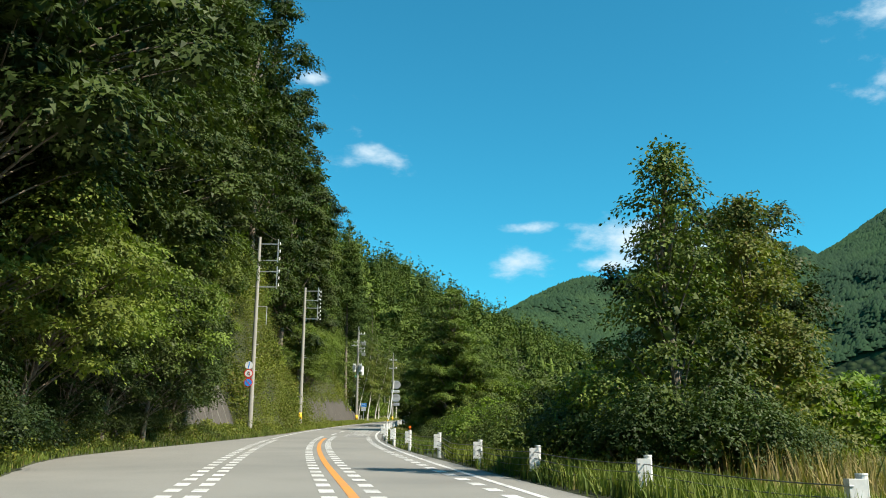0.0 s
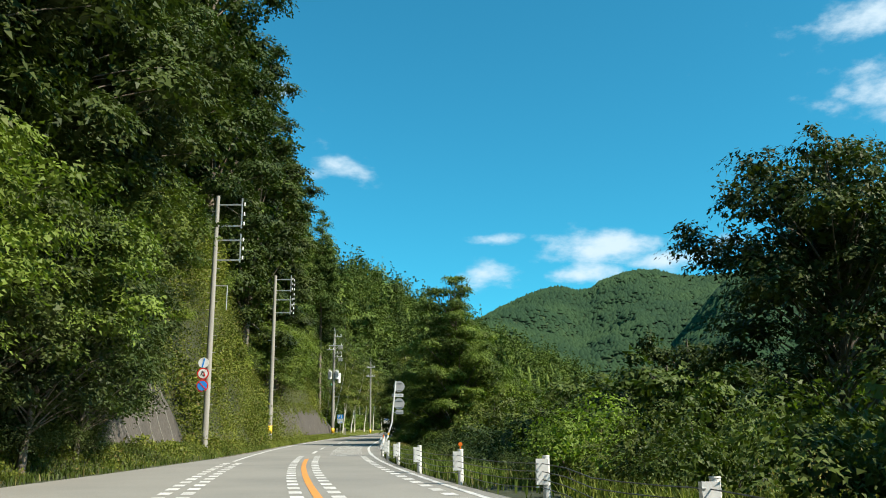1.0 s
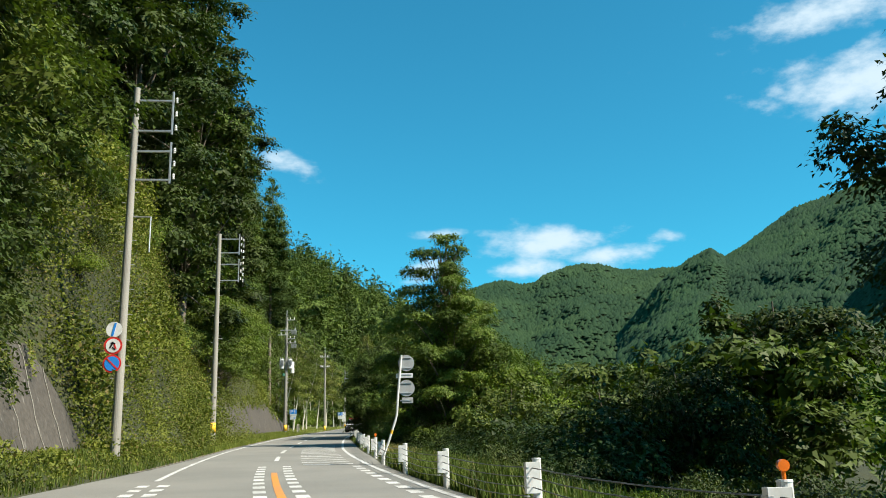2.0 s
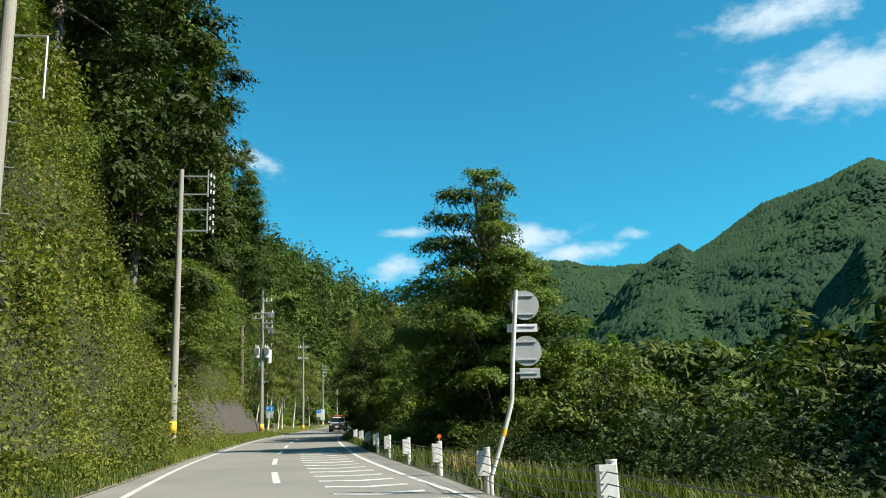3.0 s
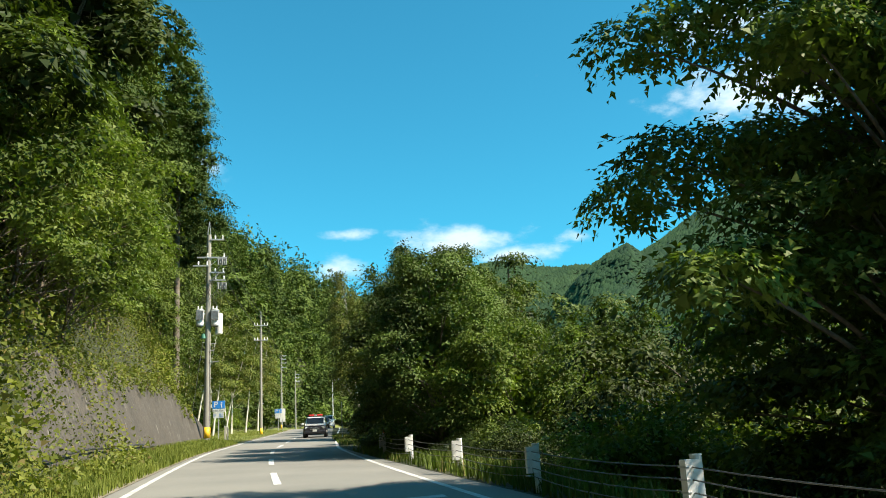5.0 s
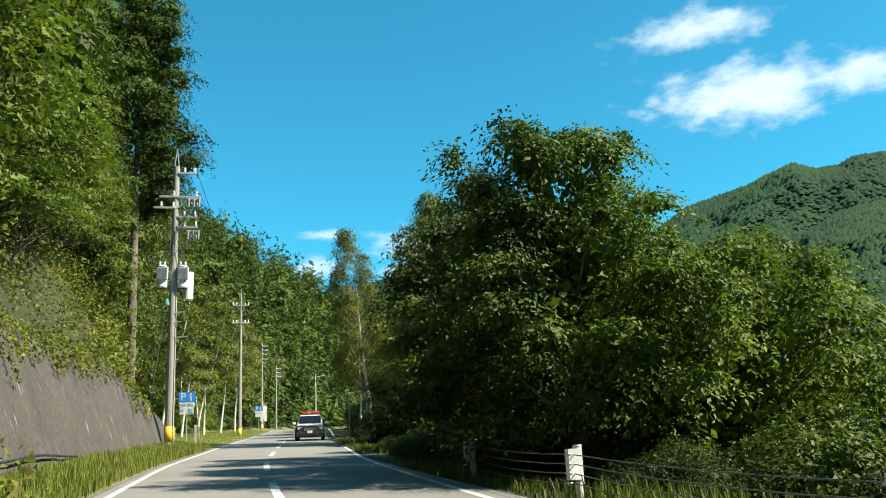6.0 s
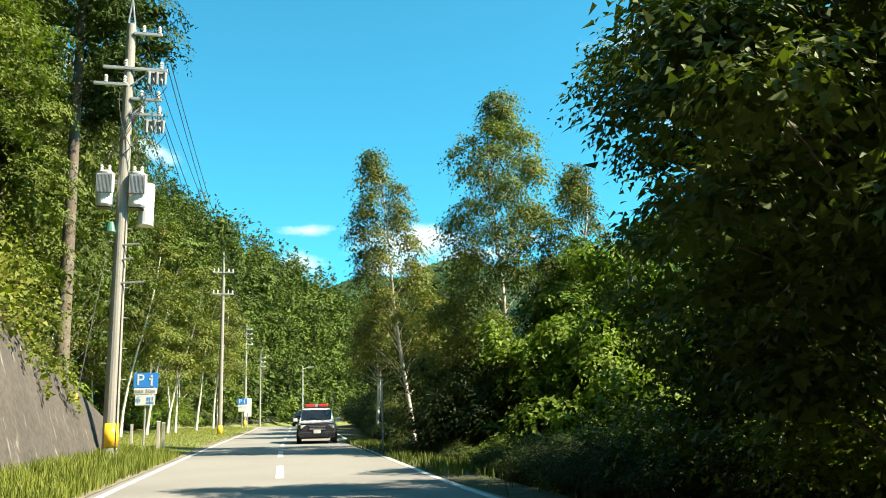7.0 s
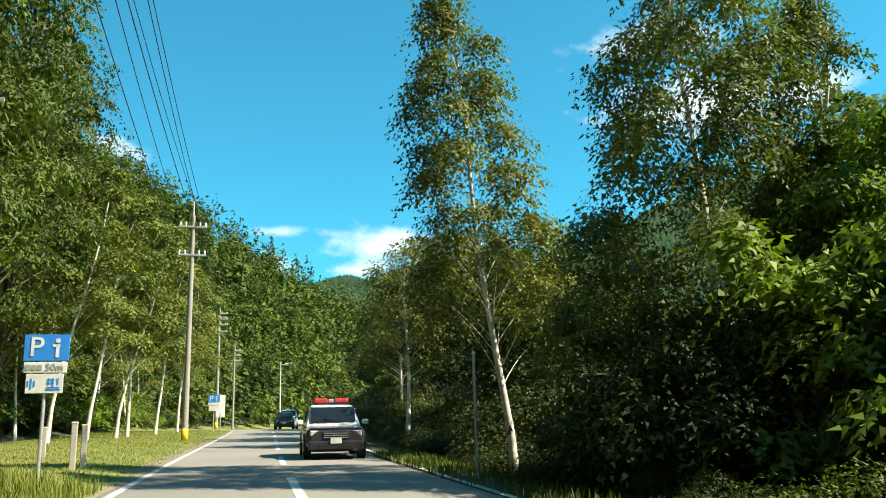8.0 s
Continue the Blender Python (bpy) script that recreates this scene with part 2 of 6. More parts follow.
MAT = dict(
    asphalt=material("asphalt", (0.216, 0.21, 0.187), 0.9, vary=0.14, scale=0.25, fine=70, bump=0.25, bump_dist=0.006, second=(0.174, 0.171, 0.154)),
    paint=material("road_paint", (0.607, 0.607, 0.582), 0.7, vary=0.16, scale=1.6, fine=22, bump=0.1, second=(0.377, 0.373, 0.353)),
    orange=material("orange_paint", (0.59, 0.246, 0.041), 0.7, vary=0.14, scale=1.0, fine=30, bump=0.1, second=(0.492, 0.221, 0.0656)),
    soil=material("soil", (0.0369, 0.041, 0.0131), 0.95, vary=0.35, scale=0.3, fine=5, bump=0.6, bump_dist=0.12, second=(0.023, 0.0295, 0.00984)),
    lawn=material("lawn", (0.164, 0.18, 0.0369), 0.9, vary=0.25, scale=0.35, fine=9, bump=0.3, bump_dist=0.03, second=(0.115, 0.148, 0.0287)),
    gravel=material("gravel", (0.221, 0.189, 0.135), 0.95, vary=0.3, scale=1.4, fine=28, bump=0.5, bump_dist=0.02, second=(0.131, 0.123, 0.0656)),
    concrete=material("concrete", (0.344, 0.32, 0.271), 0.85, vary=0.12, scale=1.2, fine=25, bump=0.2, bump_dist=0.006, second=(0.271, 0.254, 0.221)),
    pole=material("pole_concrete", (0.26, 0.245, 0.21), 0.8, vary=0.16, scale=1.1, fine=30, bump=0.15, bump_dist=0.004, second=(0.285, 0.27, 0.232)),
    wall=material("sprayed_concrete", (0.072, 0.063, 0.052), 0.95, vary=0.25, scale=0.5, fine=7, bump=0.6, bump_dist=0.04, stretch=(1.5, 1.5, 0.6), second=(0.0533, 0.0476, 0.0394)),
    white=material("white_paint", (0.64, 0.64, 0.623), 0.45, vary=0.06, scale=3, fine=20, bump=0.05, second=(0.508, 0.5, 0.467)),
    steel=material("galvanised_steel", (0.5, 0.5, 0.5), 0.45, metal=0.75, vary=0.1, scale=3, fine=25, bump=0.05, second=(0.4, 0.4, 0.4)),
    grey=material("grey_sheet", (0.34, 0.345, 0.34), 0.55, metal=0.2, vary=0.08, scale=3, fine=25, bump=0.05, second=(0.27, 0.275, 0.27)),
    yellow=material("yellow_guard", (0.85, 0.5, 0.02), 0.5, vary=0.1, scale=5, fine=25, bump=0.05, second=(0.75, 0.42, 0.03)),
    cable=material("cable", (0.03, 0.03, 0.032), 0.5, vary=0.05, bump=0),
    wire=material("wire_rope", (0.16, 0.16, 0.16), 0.5, metal=0.6, vary=0.1, fine=60, bump=0.2),
    red=material("red_paint", (0.62, 0.03, 0.025), 0.4, vary=0.06, bump=0.03),
    blue=material("blue_paint", (0.02, 0.2, 0.62), 0.4, vary=0.05, bump=0.03, second=(0.03, 0.22, 0.6)),
    orange_lens=material("orange_reflector", (0.9, 0.2, 0.02), 0.25, vary=0.05, bump=0.03),
    teal=material("teal_insulator", (0.035, 0.17, 0.11), 0.4, vary=0.1, bump=0.03),
    porcelain=material("porcelain", (0.75, 0.75, 0.72), 0.25, vary=0.05, bump=0.0),
    black=material("black_trim", (0.015, 0.015, 0.017), 0.4, vary=0.1, bump=0.03),
    tyre=material("tyre_rubber", (0.02, 0.02, 0.02), 0.85, vary=0.1, bump=0.1),
    car_white=material("white_car_paint", (0.8, 0.8, 0.8), 0.2, vary=0.02, bump=0.0, second=(0.76, 0.76, 0.76)),
    car_dark=material("dark_car_paint", (0.03, 0.03, 0.035), 0.2, vary=0.05, bump=0.0),
    lamp_glass=material("lamp_glass", (0.7, 0.7, 0.7), 0.1, metal=0.5, vary=0.05, bump=0.0),
    glass=material("dark_car_glass", (0.012, 0.015, 0.018), 0.05, vary=0.05, bump=0.0),
    bark=material("bark", (0.11, 0.085, 0.06), 0.9, vary=0.3, scale=2, fine=14, bump=0.6, bump_dist=0.03, second=(0.16, 0.14, 0.11)),
    birch_bark=material("birch_bark", (0.6, 0.57, 0.5), 0.8, vary=0.2, scale=2.5, fine=12, bump=0.2, bump_dist=0.01, second=(0.4, 0.36, 0.29)),
    leaf=leaf_material("broad_leaf", (0.0213, 0.035, 0.00836), (0.133, 0.175, 0.035), None, 0.22),
    # the broad leaf again, its colour darkened to stand for shade
    leaf_shaded=leaf_material("shaded_leaf", (0.0122, 0.0228, 0.00684), (0.0646, 0.0912, 0.0205), None, 0.19),
    leaf_mid=leaf_material("fresh_leaf", (0.03, 0.048, 0.01), (0.18, 0.232, 0.042), None, 0.3),
    # vivid yellow-green leaf, lightened further to stand for full sun
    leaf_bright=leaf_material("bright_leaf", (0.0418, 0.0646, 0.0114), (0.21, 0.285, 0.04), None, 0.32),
    leaf_birch=leaf_material("birch_leaf", (0.0456, 0.0646, 0.0137), (0.198, 0.22, 0.0494), (0.167, 0.144, 0.0456), 0.27),
    leaf_slope=leaf_material("slope_leaf", (0.034, 0.056, 0.01), (0.185, 0.22, 0.036), (0.16, 0.14, 0.045), 0.26, patch=0.5),
    needle=leaf_material("cedar_needle", (0.024, 0.043, 0.0095), (0.128, 0.178, 0.03), None, 0.11, 0.7, 0.12, 0.25),
    far_leaf=leaf_material("far_leaf", (0.015, 0.039, 0.018), (0.032, 0.064, 0.024), None, 0.05, 0.9, 0.006, 0.35),
    grass=leaf_material("grass_blade", (0.038, 0.057, 0.00988), (0.125, 0.156, 0.0266), (0.182, 0.152, 0.0608), 0.26, 0.55, 0.5),
    lawn_blade=leaf_material("lawn_blade", (0.114, 0.133, 0.0228), (0.205, 0.22, 0.0418), None, 0.26, 0.6, 0.4),
    reed=leaf_material("dry_reed", (0.16, 0.13, 0.05), (0.33, 0.27, 0.1), (0.076, 0.0988, 0.0228), 0.26, 0.6, 0.5),
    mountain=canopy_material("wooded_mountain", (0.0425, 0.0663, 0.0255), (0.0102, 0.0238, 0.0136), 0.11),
)
add_streaks(MAT["wall"], (0.26, 0.24, 0.21), (4.5, 4.5, 0.45), 0.64, 0.76)
add_streaks(MAT["pole"], (0.2, 0.19, 0.165), (9, 9, 0.5), 0.5, 0.72)

# ---------------------------------------------------------------- geometry helpers


def smooth_curve(points):
    """A smooth function through a few (y, value) knots."""
    ky, kv = np.array(points, float).T
    slope = np.gradient(kv, ky)

    def value(y):
        y = np.clip(np.asarray(y, float), ky[0], ky[-1])
        i = np.clip(np.searchsorted(ky, y) - 1, 0, len(ky) - 2)
        h = ky[i + 1] - ky[i]
        s = (y - ky[i]) / h
        return ((2 * s**3 - 3 * s**2 + 1) * kv[i] + (s**3 - 2 * s**2 + s) * h * slope[i] + (-2 * s**3 + 3 * s**2) * kv[i + 1] + (s**3 - s**2) * h * slope[i + 1])

    return value


def ease(a, b, v):
    s = np.clip((np.asarray(v, float) - a) / (b - a), 0, 1)
    return s * s * (3 - 2 * s)


def mesh_data(name, verts, faces, mats, smooth=False, index=None):
    """A mesh from arrays; faces is an (n, 3) or (n, 4) array."""
    me = bpy.data.meshes.new(name)
    verts, faces = np.asarray(verts, np.float32), np.asarray(faces, np.int32)
    k = faces.shape[1]
    me.vertices.add(len(verts))
    me.vertices.foreach_set("co", verts.ravel())
    me.loops.add(faces.size)
    me.loops.foreach_set("vertex_index", faces.ravel())
    me.polygons.add(len(faces))
    me.polygons.foreach_set("loop_start", np.arange(0, faces.size, k, dtype=np.int32))
    me.polygons.foreach_set("loop_total", np.full(len(faces), k, np.int32))
    if smooth:
        me.polygons.foreach_set("use_smooth", np.ones(len(faces), bool))
    if index is not None:
        me.polygons.foreach_set("material_index", np.asarray(index, np.int32))
    for m in mats if isinstance(mats, (list, tuple)) else [mats]:
        me.materials.append(m)
    me.update(calc_edges=True)
    return me


def part(name, bm, mat, parent=None, label="", smooth=False):
    """Links a bmesh (or ready mesh data) as one mesh object under a thing or a part."""
    if isinstance(bm, bmesh.types.BMesh):
        me = bpy.data.meshes.new(name)
        if smooth:
            for f in bm.faces:
                f.smooth = True
        bm.to_mesh(me)
        bm.free()
        me.materials.append(mat)
    else:
        me = bm
    ob = new(name, me)
    ob.parent = parent
    if label:
        tagged(ob, label)
    return ob


def thing(name, place, label, category, group="", turn=0.0):
    e = new(name)
    e.empty_display_size = 0.3
    e.matrix_world = pose(*place, 0, 0, turn)
    return tagged(e, label, category, group)


def add_box(bm, size, m=Matrix(), bevel=0.0):
    r = bmesh.ops.create_cube(bm, size=1.0, matrix=m @ Matrix.Diagonal((*size, 1)))
    if bevel:
        edges = list({e for v in r["verts"] for e in v.link_edges})
        bmesh.ops.bevel(bm, geom=edges, offset=bevel, segments=2, affect="EDGES", profile=0.5)
    return bm


def box(size, m=Matrix(), bevel=0.0):
    return add_box(bmesh.new(), size, m, bevel)


def add_cyl(bm, r1, r2, h, m=Matrix(), seg=14):
    """Stands on m's origin along its z."""
    bmesh.ops.create_cone(bm, cap_ends=True, segments=seg, radius1=r1, radius2=r2, depth=h, matrix=m @ Matrix.Translation((0, 0, h / 2)))
    return bm


def cyl(r1, r2, h, m=Matrix(), seg=14):
    return add_cyl(bmesh.new(), r1, r2, h, m, seg)


def between(a, b):
    """The pose at a whose z points to b, and the distance."""
    a, b = Vector(a), Vector(b)
    return Matrix.Translation(a) @ (b - a).to_track_quat("Z", "Y").to_matrix().to_4x4(), (b - a).length


def rod(a, b, r, seg=8):
    m, d = between(a, b)
    return cyl(r, r, d, m, seg)


def tube_arrays(path, radii, seg=7):
    """Verts and quads of a tapered tube along a path."""
    path, radii = np.asarray(path, float), np.asarray(radii, float)
    tan = np.gradient(path, axis=0)
    tan /= np.linalg.norm(tan, axis=1)[:, None] + 1e-9
    ref = np.where(np.abs(tan[:, 2:3]) > 0.9, [[1.0, 0, 0]], [[0, 0, 1.0]])
    a = np.cross(tan, ref)
    a /= np.linalg.norm(a, axis=1)[:, None]
    b = np.cross(tan, a)
    th = np.linspace(0, 2 * np.pi, seg, endpoint=False)
    v = path[:, None] + radii[:, None, None] * (np.cos(th)[None, :, None] * a[:, None] + np.sin(th)[None, :, None] * b[:, None])
    n = len(path)
    i, j = np.meshgrid(np.arange(n - 1), np.arange(seg), indexing="ij")
    q = np.stack([i * seg + j, i * seg + (j + 1) % seg, (i + 1) * seg + (j + 1) % seg, (i + 1) * seg + j], -1).reshape(-1, 4)
    return v.reshape(-1, 3), q


def join_arrays(pieces):
    vs, fs, k = [], [], 0
    for v, f in pieces:
        vs.append(v)
        fs.append(f + k)
        k += len(v)
    return np.concatenate(vs), np.concatenate(fs)


# ---------------------------------------------------------------- the lie of the land
centre_of = smooth_curve([(-80, 13.5), (-40, 7.2), (0, 1.1), (15.7, -1.5), (29, -3.75), (40, -5.4), (50, -6.65), (60, -7.6), (70, -8.3), (82, -8.85), (92, -9.0),
                          (104, -9.08), (114, -9.0), (122, -8.8), (131, -8.2), (139, -7.6), (147, -6.95), (165, -5.3), (182, -3.7), (207, -1.3), (240, 5), (280, 20), (330, 48), (369, 72), (420, 104), (520, 170)])
left_width = smooth_curve([(-80, 4.5), (0, 5.2), (10, 6.2), (19, 7.3), (29, 8.5), (36, 7.8), (45, 6.3), (53, 5.2), (61, 4.3), (72, 3.75), (90, 3.6), (520, 3.5)])
verge_width = smooth_curve([(-80, 1.5), (30, 1.6), (42, 2.0), (58, 2.0), (70, 1.6), (120, 1.5), (134, 1.9), (142, 4.5), (152, 8.5), (200, 9.0), (240, 8.0), (520, 8.0)])
RIGHT = 4.1
swell = smooth_curve([(-80, 1.0), (140, 1.0), (180, 1.6), (220, 1.85), (260, 1.65), (300, 1.38), (350, 1.15), (420, 0.85), (520, 0.5), (900, 0.3)])
right_width = smooth_curve([(-80, 4.1), (12, 4.1), (30, 3.8), (38, 3.6), (54, 3.6), (62, 3.75), (68, 4.0), (76, 4.1), (98, 4.0), (112, 3.65), (520, 3.6)])


def road_z(y):
    y = np.asarray(y, float)
    up = np.clip(y, 0, 200)
    return 0.048 * np.clip(y, -120, 200) + 4.4e-5 * up * up + 0.045 * np.clip(y - 200, 0, 320)


def lumps(x, y):
    return 0.35 * np.sin(0.31 * x + 1.3 * np.sin(0.17 * y)) + 0.3 * np.sin(0.23 * y + 1.1 * np.sin(0.21 * x)) + 0.18 * np.sin(0.9 * x + 0.7 * y)


def cut_slope(y):
    """Steepness and height of the cut above the verge: a cliff between the first two poles, easier beyond."""
    cliff = ease(58, 66, y) * (1 - ease(76, 88, y))
    return 1.75 + 2.6 * cliff, 9.6 + 5.0 * cliff


def land_z(x, y):
    """Height of the land at a place."""
    x, y = np.asarray(x, float), np.asarray(y, float)
    u = x - centre_of(y)
    v = -u - left_width(y)
    s = v - verge_width(y)
    near = 1 - ease(132, 150, y)
    k, h1 = cut_slope(y)
    s1 = h1 / k
    steep = np.where(s < s1, k * s, np.where(s < 20, h1 + 1.25 * (s - s1), h1 + 1.25 * (20 - s1) + 0.8 * (s - 20)))
    # behind the two retaining walls the cut is steeper
    walled = ease(43, 46, y) * (1 - ease(58, 61, y)) + ease(95, 98, y) * (1 - ease(134, 139, y))
    steep = steep + walled * (np.where(s < 0.55, -0.3, np.where(s < 1.75, 2.8 * (s - 0.55), 3.36 + k * (s - 1.75))) - steep) * (s < 6) + walled * (s >= 6) * (3.36 - k * 1.75)
    gentle = np.where(s < 7, 0.25 * s, 1.75 + 0.85 * (s - 7)) * np.where(s < 7, 1.0, swell(y))
    hill = np.clip(near * steep + (1 - near) * gentle, 0, None)
    hill = 110 * (1 - np.exp(-hill / 110))
    verge = (0.28 + 0.35 * ease(24, 40, y) * (1 - ease(62, 80, y))) * ease(0.1, 1.6, v) * near + 0.1 * ease(0.1, 2, v) * (1 - near)
    w = u - right_width(y) - 0.3
    open_bank = 1 - ease(30, 48, y)
    drop = np.clip(0.5 * (w - 0.9), 0, 4.0) * (1 - 0.75 * open_bank)
    z = road_z(y) + np.where(v > 0, verge + np.where(s > 0, hill, 0), 0) + np.where(w > 0, -drop * (1 - ease(140, 165, y) * 0.8), 0)
    rough = np.where(s > 0, ease(0.5, 4, s), 0) + np.where(w > 1.5, 0.5 * ease(1.5, 4, w), 0)
    z = z + lumps(x, y) * rough
    return np.where((v < 0) & (w < 0), road_z(y) - 0.03, z)


def land(x, y):
    return float(land_z(np.array([x]), np.array([y]))[0])


def build_land():
    u = np.concatenate([-np.geomspace(2600, 34, 26), np.arange(-32, 14.01, 0.7), np.geomspace(15, 2600, 34)])
    y = np.concatenate([-np.geomspace(2600, 84, 14), np.arange(-80, 262, 2.0), np.arange(262, 520, 10.0), np.geomspace(530, 4000, 16)])
    Y, U = np.meshgrid(y, u, indexing="ij")
    X = centre_of(Y) + U
    Z = land_z(X, Y)
    n, k = Y.shape
    i, j = np.meshgrid(np.arange(n - 1), np.arange(k - 1), indexing="ij")
    q = np.stack([i * k + j, i * k + j + 1, (i + 1) * k + j + 1, (i + 1) * k + j], -1).reshape(-1, 4)
    mid_u, mid_y = U[:-1, :-1].ravel(), Y[:-1, :-1].ravel()
    lawn = (mid_u < 0) & (-mid_u - left_width(mid_y) < 10.5) & (mid_y > 137)
    me = mesh_data("ground", np.stack([X, Y, Z], -1).reshape(-1, 3), q, [MAT["soil"], MAT["lawn"]], True, lawn.astype(int))
    tagged(new("ground", me), "grassy verge and wooded valley ground rising to a steep hillside", "ground", kind="structure")


def ribbon(name, y0, y1, left, right, lift, mat, step=1.0):
    """A strip of the road between two offsets from its centre line (numbers or functions of y)."""
    y = np.linspace(y0, y1, max(2, int(abs(y1 - y0) / step) + 1))
    a = left(y) if callable(left) else np.full_like(y, left)
    b = right(y) if callable(right) else np.full_like(y, right)
    k = max(2, int(np.max(np.abs(b - a)) / 0.8) + 1)
    s = np.linspace(0, 1, k)
    U = a[:, None] * (1 - s) + b[:, None] * s
    Y = np.repeat(y[:, None], k, 1)
    v = np.stack([centre_of(Y) + U, Y, road_z(Y) + lift], -1).reshape(-1, 3)
    i, j = np.meshgrid(np.arange(len(y) - 1), np.arange(k - 1), indexing="ij")
    q = np.stack([i * k + j, i * k + j + 1, (i + 1) * k + j + 1, (i + 1) * k + j], -1).reshape(-1, 4)
    return mesh_data(name, v, q, mat, True)


def build_road():
    gravel = ribbon("gravel_shoulder", 60, 230, lambda y: -left_width(y) - 0.5 - 0.14 * np.sin(0.7 * y) - 0.1 * np.sin(1.9 * y), lambda y: -left_width(y) + 0.02, 0.02, MAT["gravel"], 0.5)
    tagged(new("gravel_shoulder", gravel), "pale gravel shoulder between the asphalt and the grass", "road shoulder", kind="structure")
    road = tagged(new("road", ribbon("road", -80, 500, lambda y: -left_width(y), right_width, 0.0, MAT["asphalt"])), "sunlit grey asphalt road with worn painted lines", "road", kind="structure")

    def line(name, y0, y1, a, b, mat="paint", lift=0.006):
        return part(name, ribbon(name, y0, y1, a, b, lift, MAT[mat], 0.8), None, road)

    line("edge_line", -60, 480, 3.18, 3.33)
    line("edge_line", 55, 480, -3.2, -3.05)
    line("orange_centre_line", -60, 58, -0.09, 0.09, "orange")
    for k in range(8):
        line("lane_dash", 67 + 10 * k, 72 + 10 * k, -0.09, 0.09)
    for k in range(8, 18):
        line("lane_dash", 67 + 10 * k, 72 + 10 * k, -0.08, 0.08)
    # dotted speed-reducing rows on both sides of the centre line and inside the edges
    for row, (y0, y1) in {-0.42: (6, 62), 0.42: (6, 62), -2.72: (6, 54), -3.22: (6, 54), 2.75: (8, 62)}.items():
        for y in np.arange(y0, y1, 1.5):
            line("dot_mark", y, y + 0.75, row - 0.14, row + 0.14)
    # chevrons of the hatched island
    for k in range(15):
        y = 62.5 + 2.05 * k
        v = []
        a, apex, b = 0.95, 1.85, 2.75
        for u, dy in ((a, 0.45), (apex, 0.0), (b, 0.35)):
            v += [(float(centre_of(y)) + u, y + dy, float(road_z(y + dy)) + 0.006), (float(centre_of(y)) + u, y + dy + 0.45, float(road_z(y + dy + 0.45)) + 0.006)]
        part("chevron", mesh_data("chevron", v, [(0, 2, 3, 1), (2, 4, 5, 3)], MAT["paint"]), None, road)
    # worn darker seam along the wheel track
    patch = material("tar_seam", (0.15, 0.143, 0.124), 0.9, vary=0.25, scale=1.2, bump=0.2, second=(0.19, 0.185, 0.165))
    for y0, y1, a, b in ((123.0, 123.35, 1.2, 2.4),):
        part("tar_seam", ribbon("tar_seam", y0, y1, a, b, 0.004, patch, 0.3), None, road)


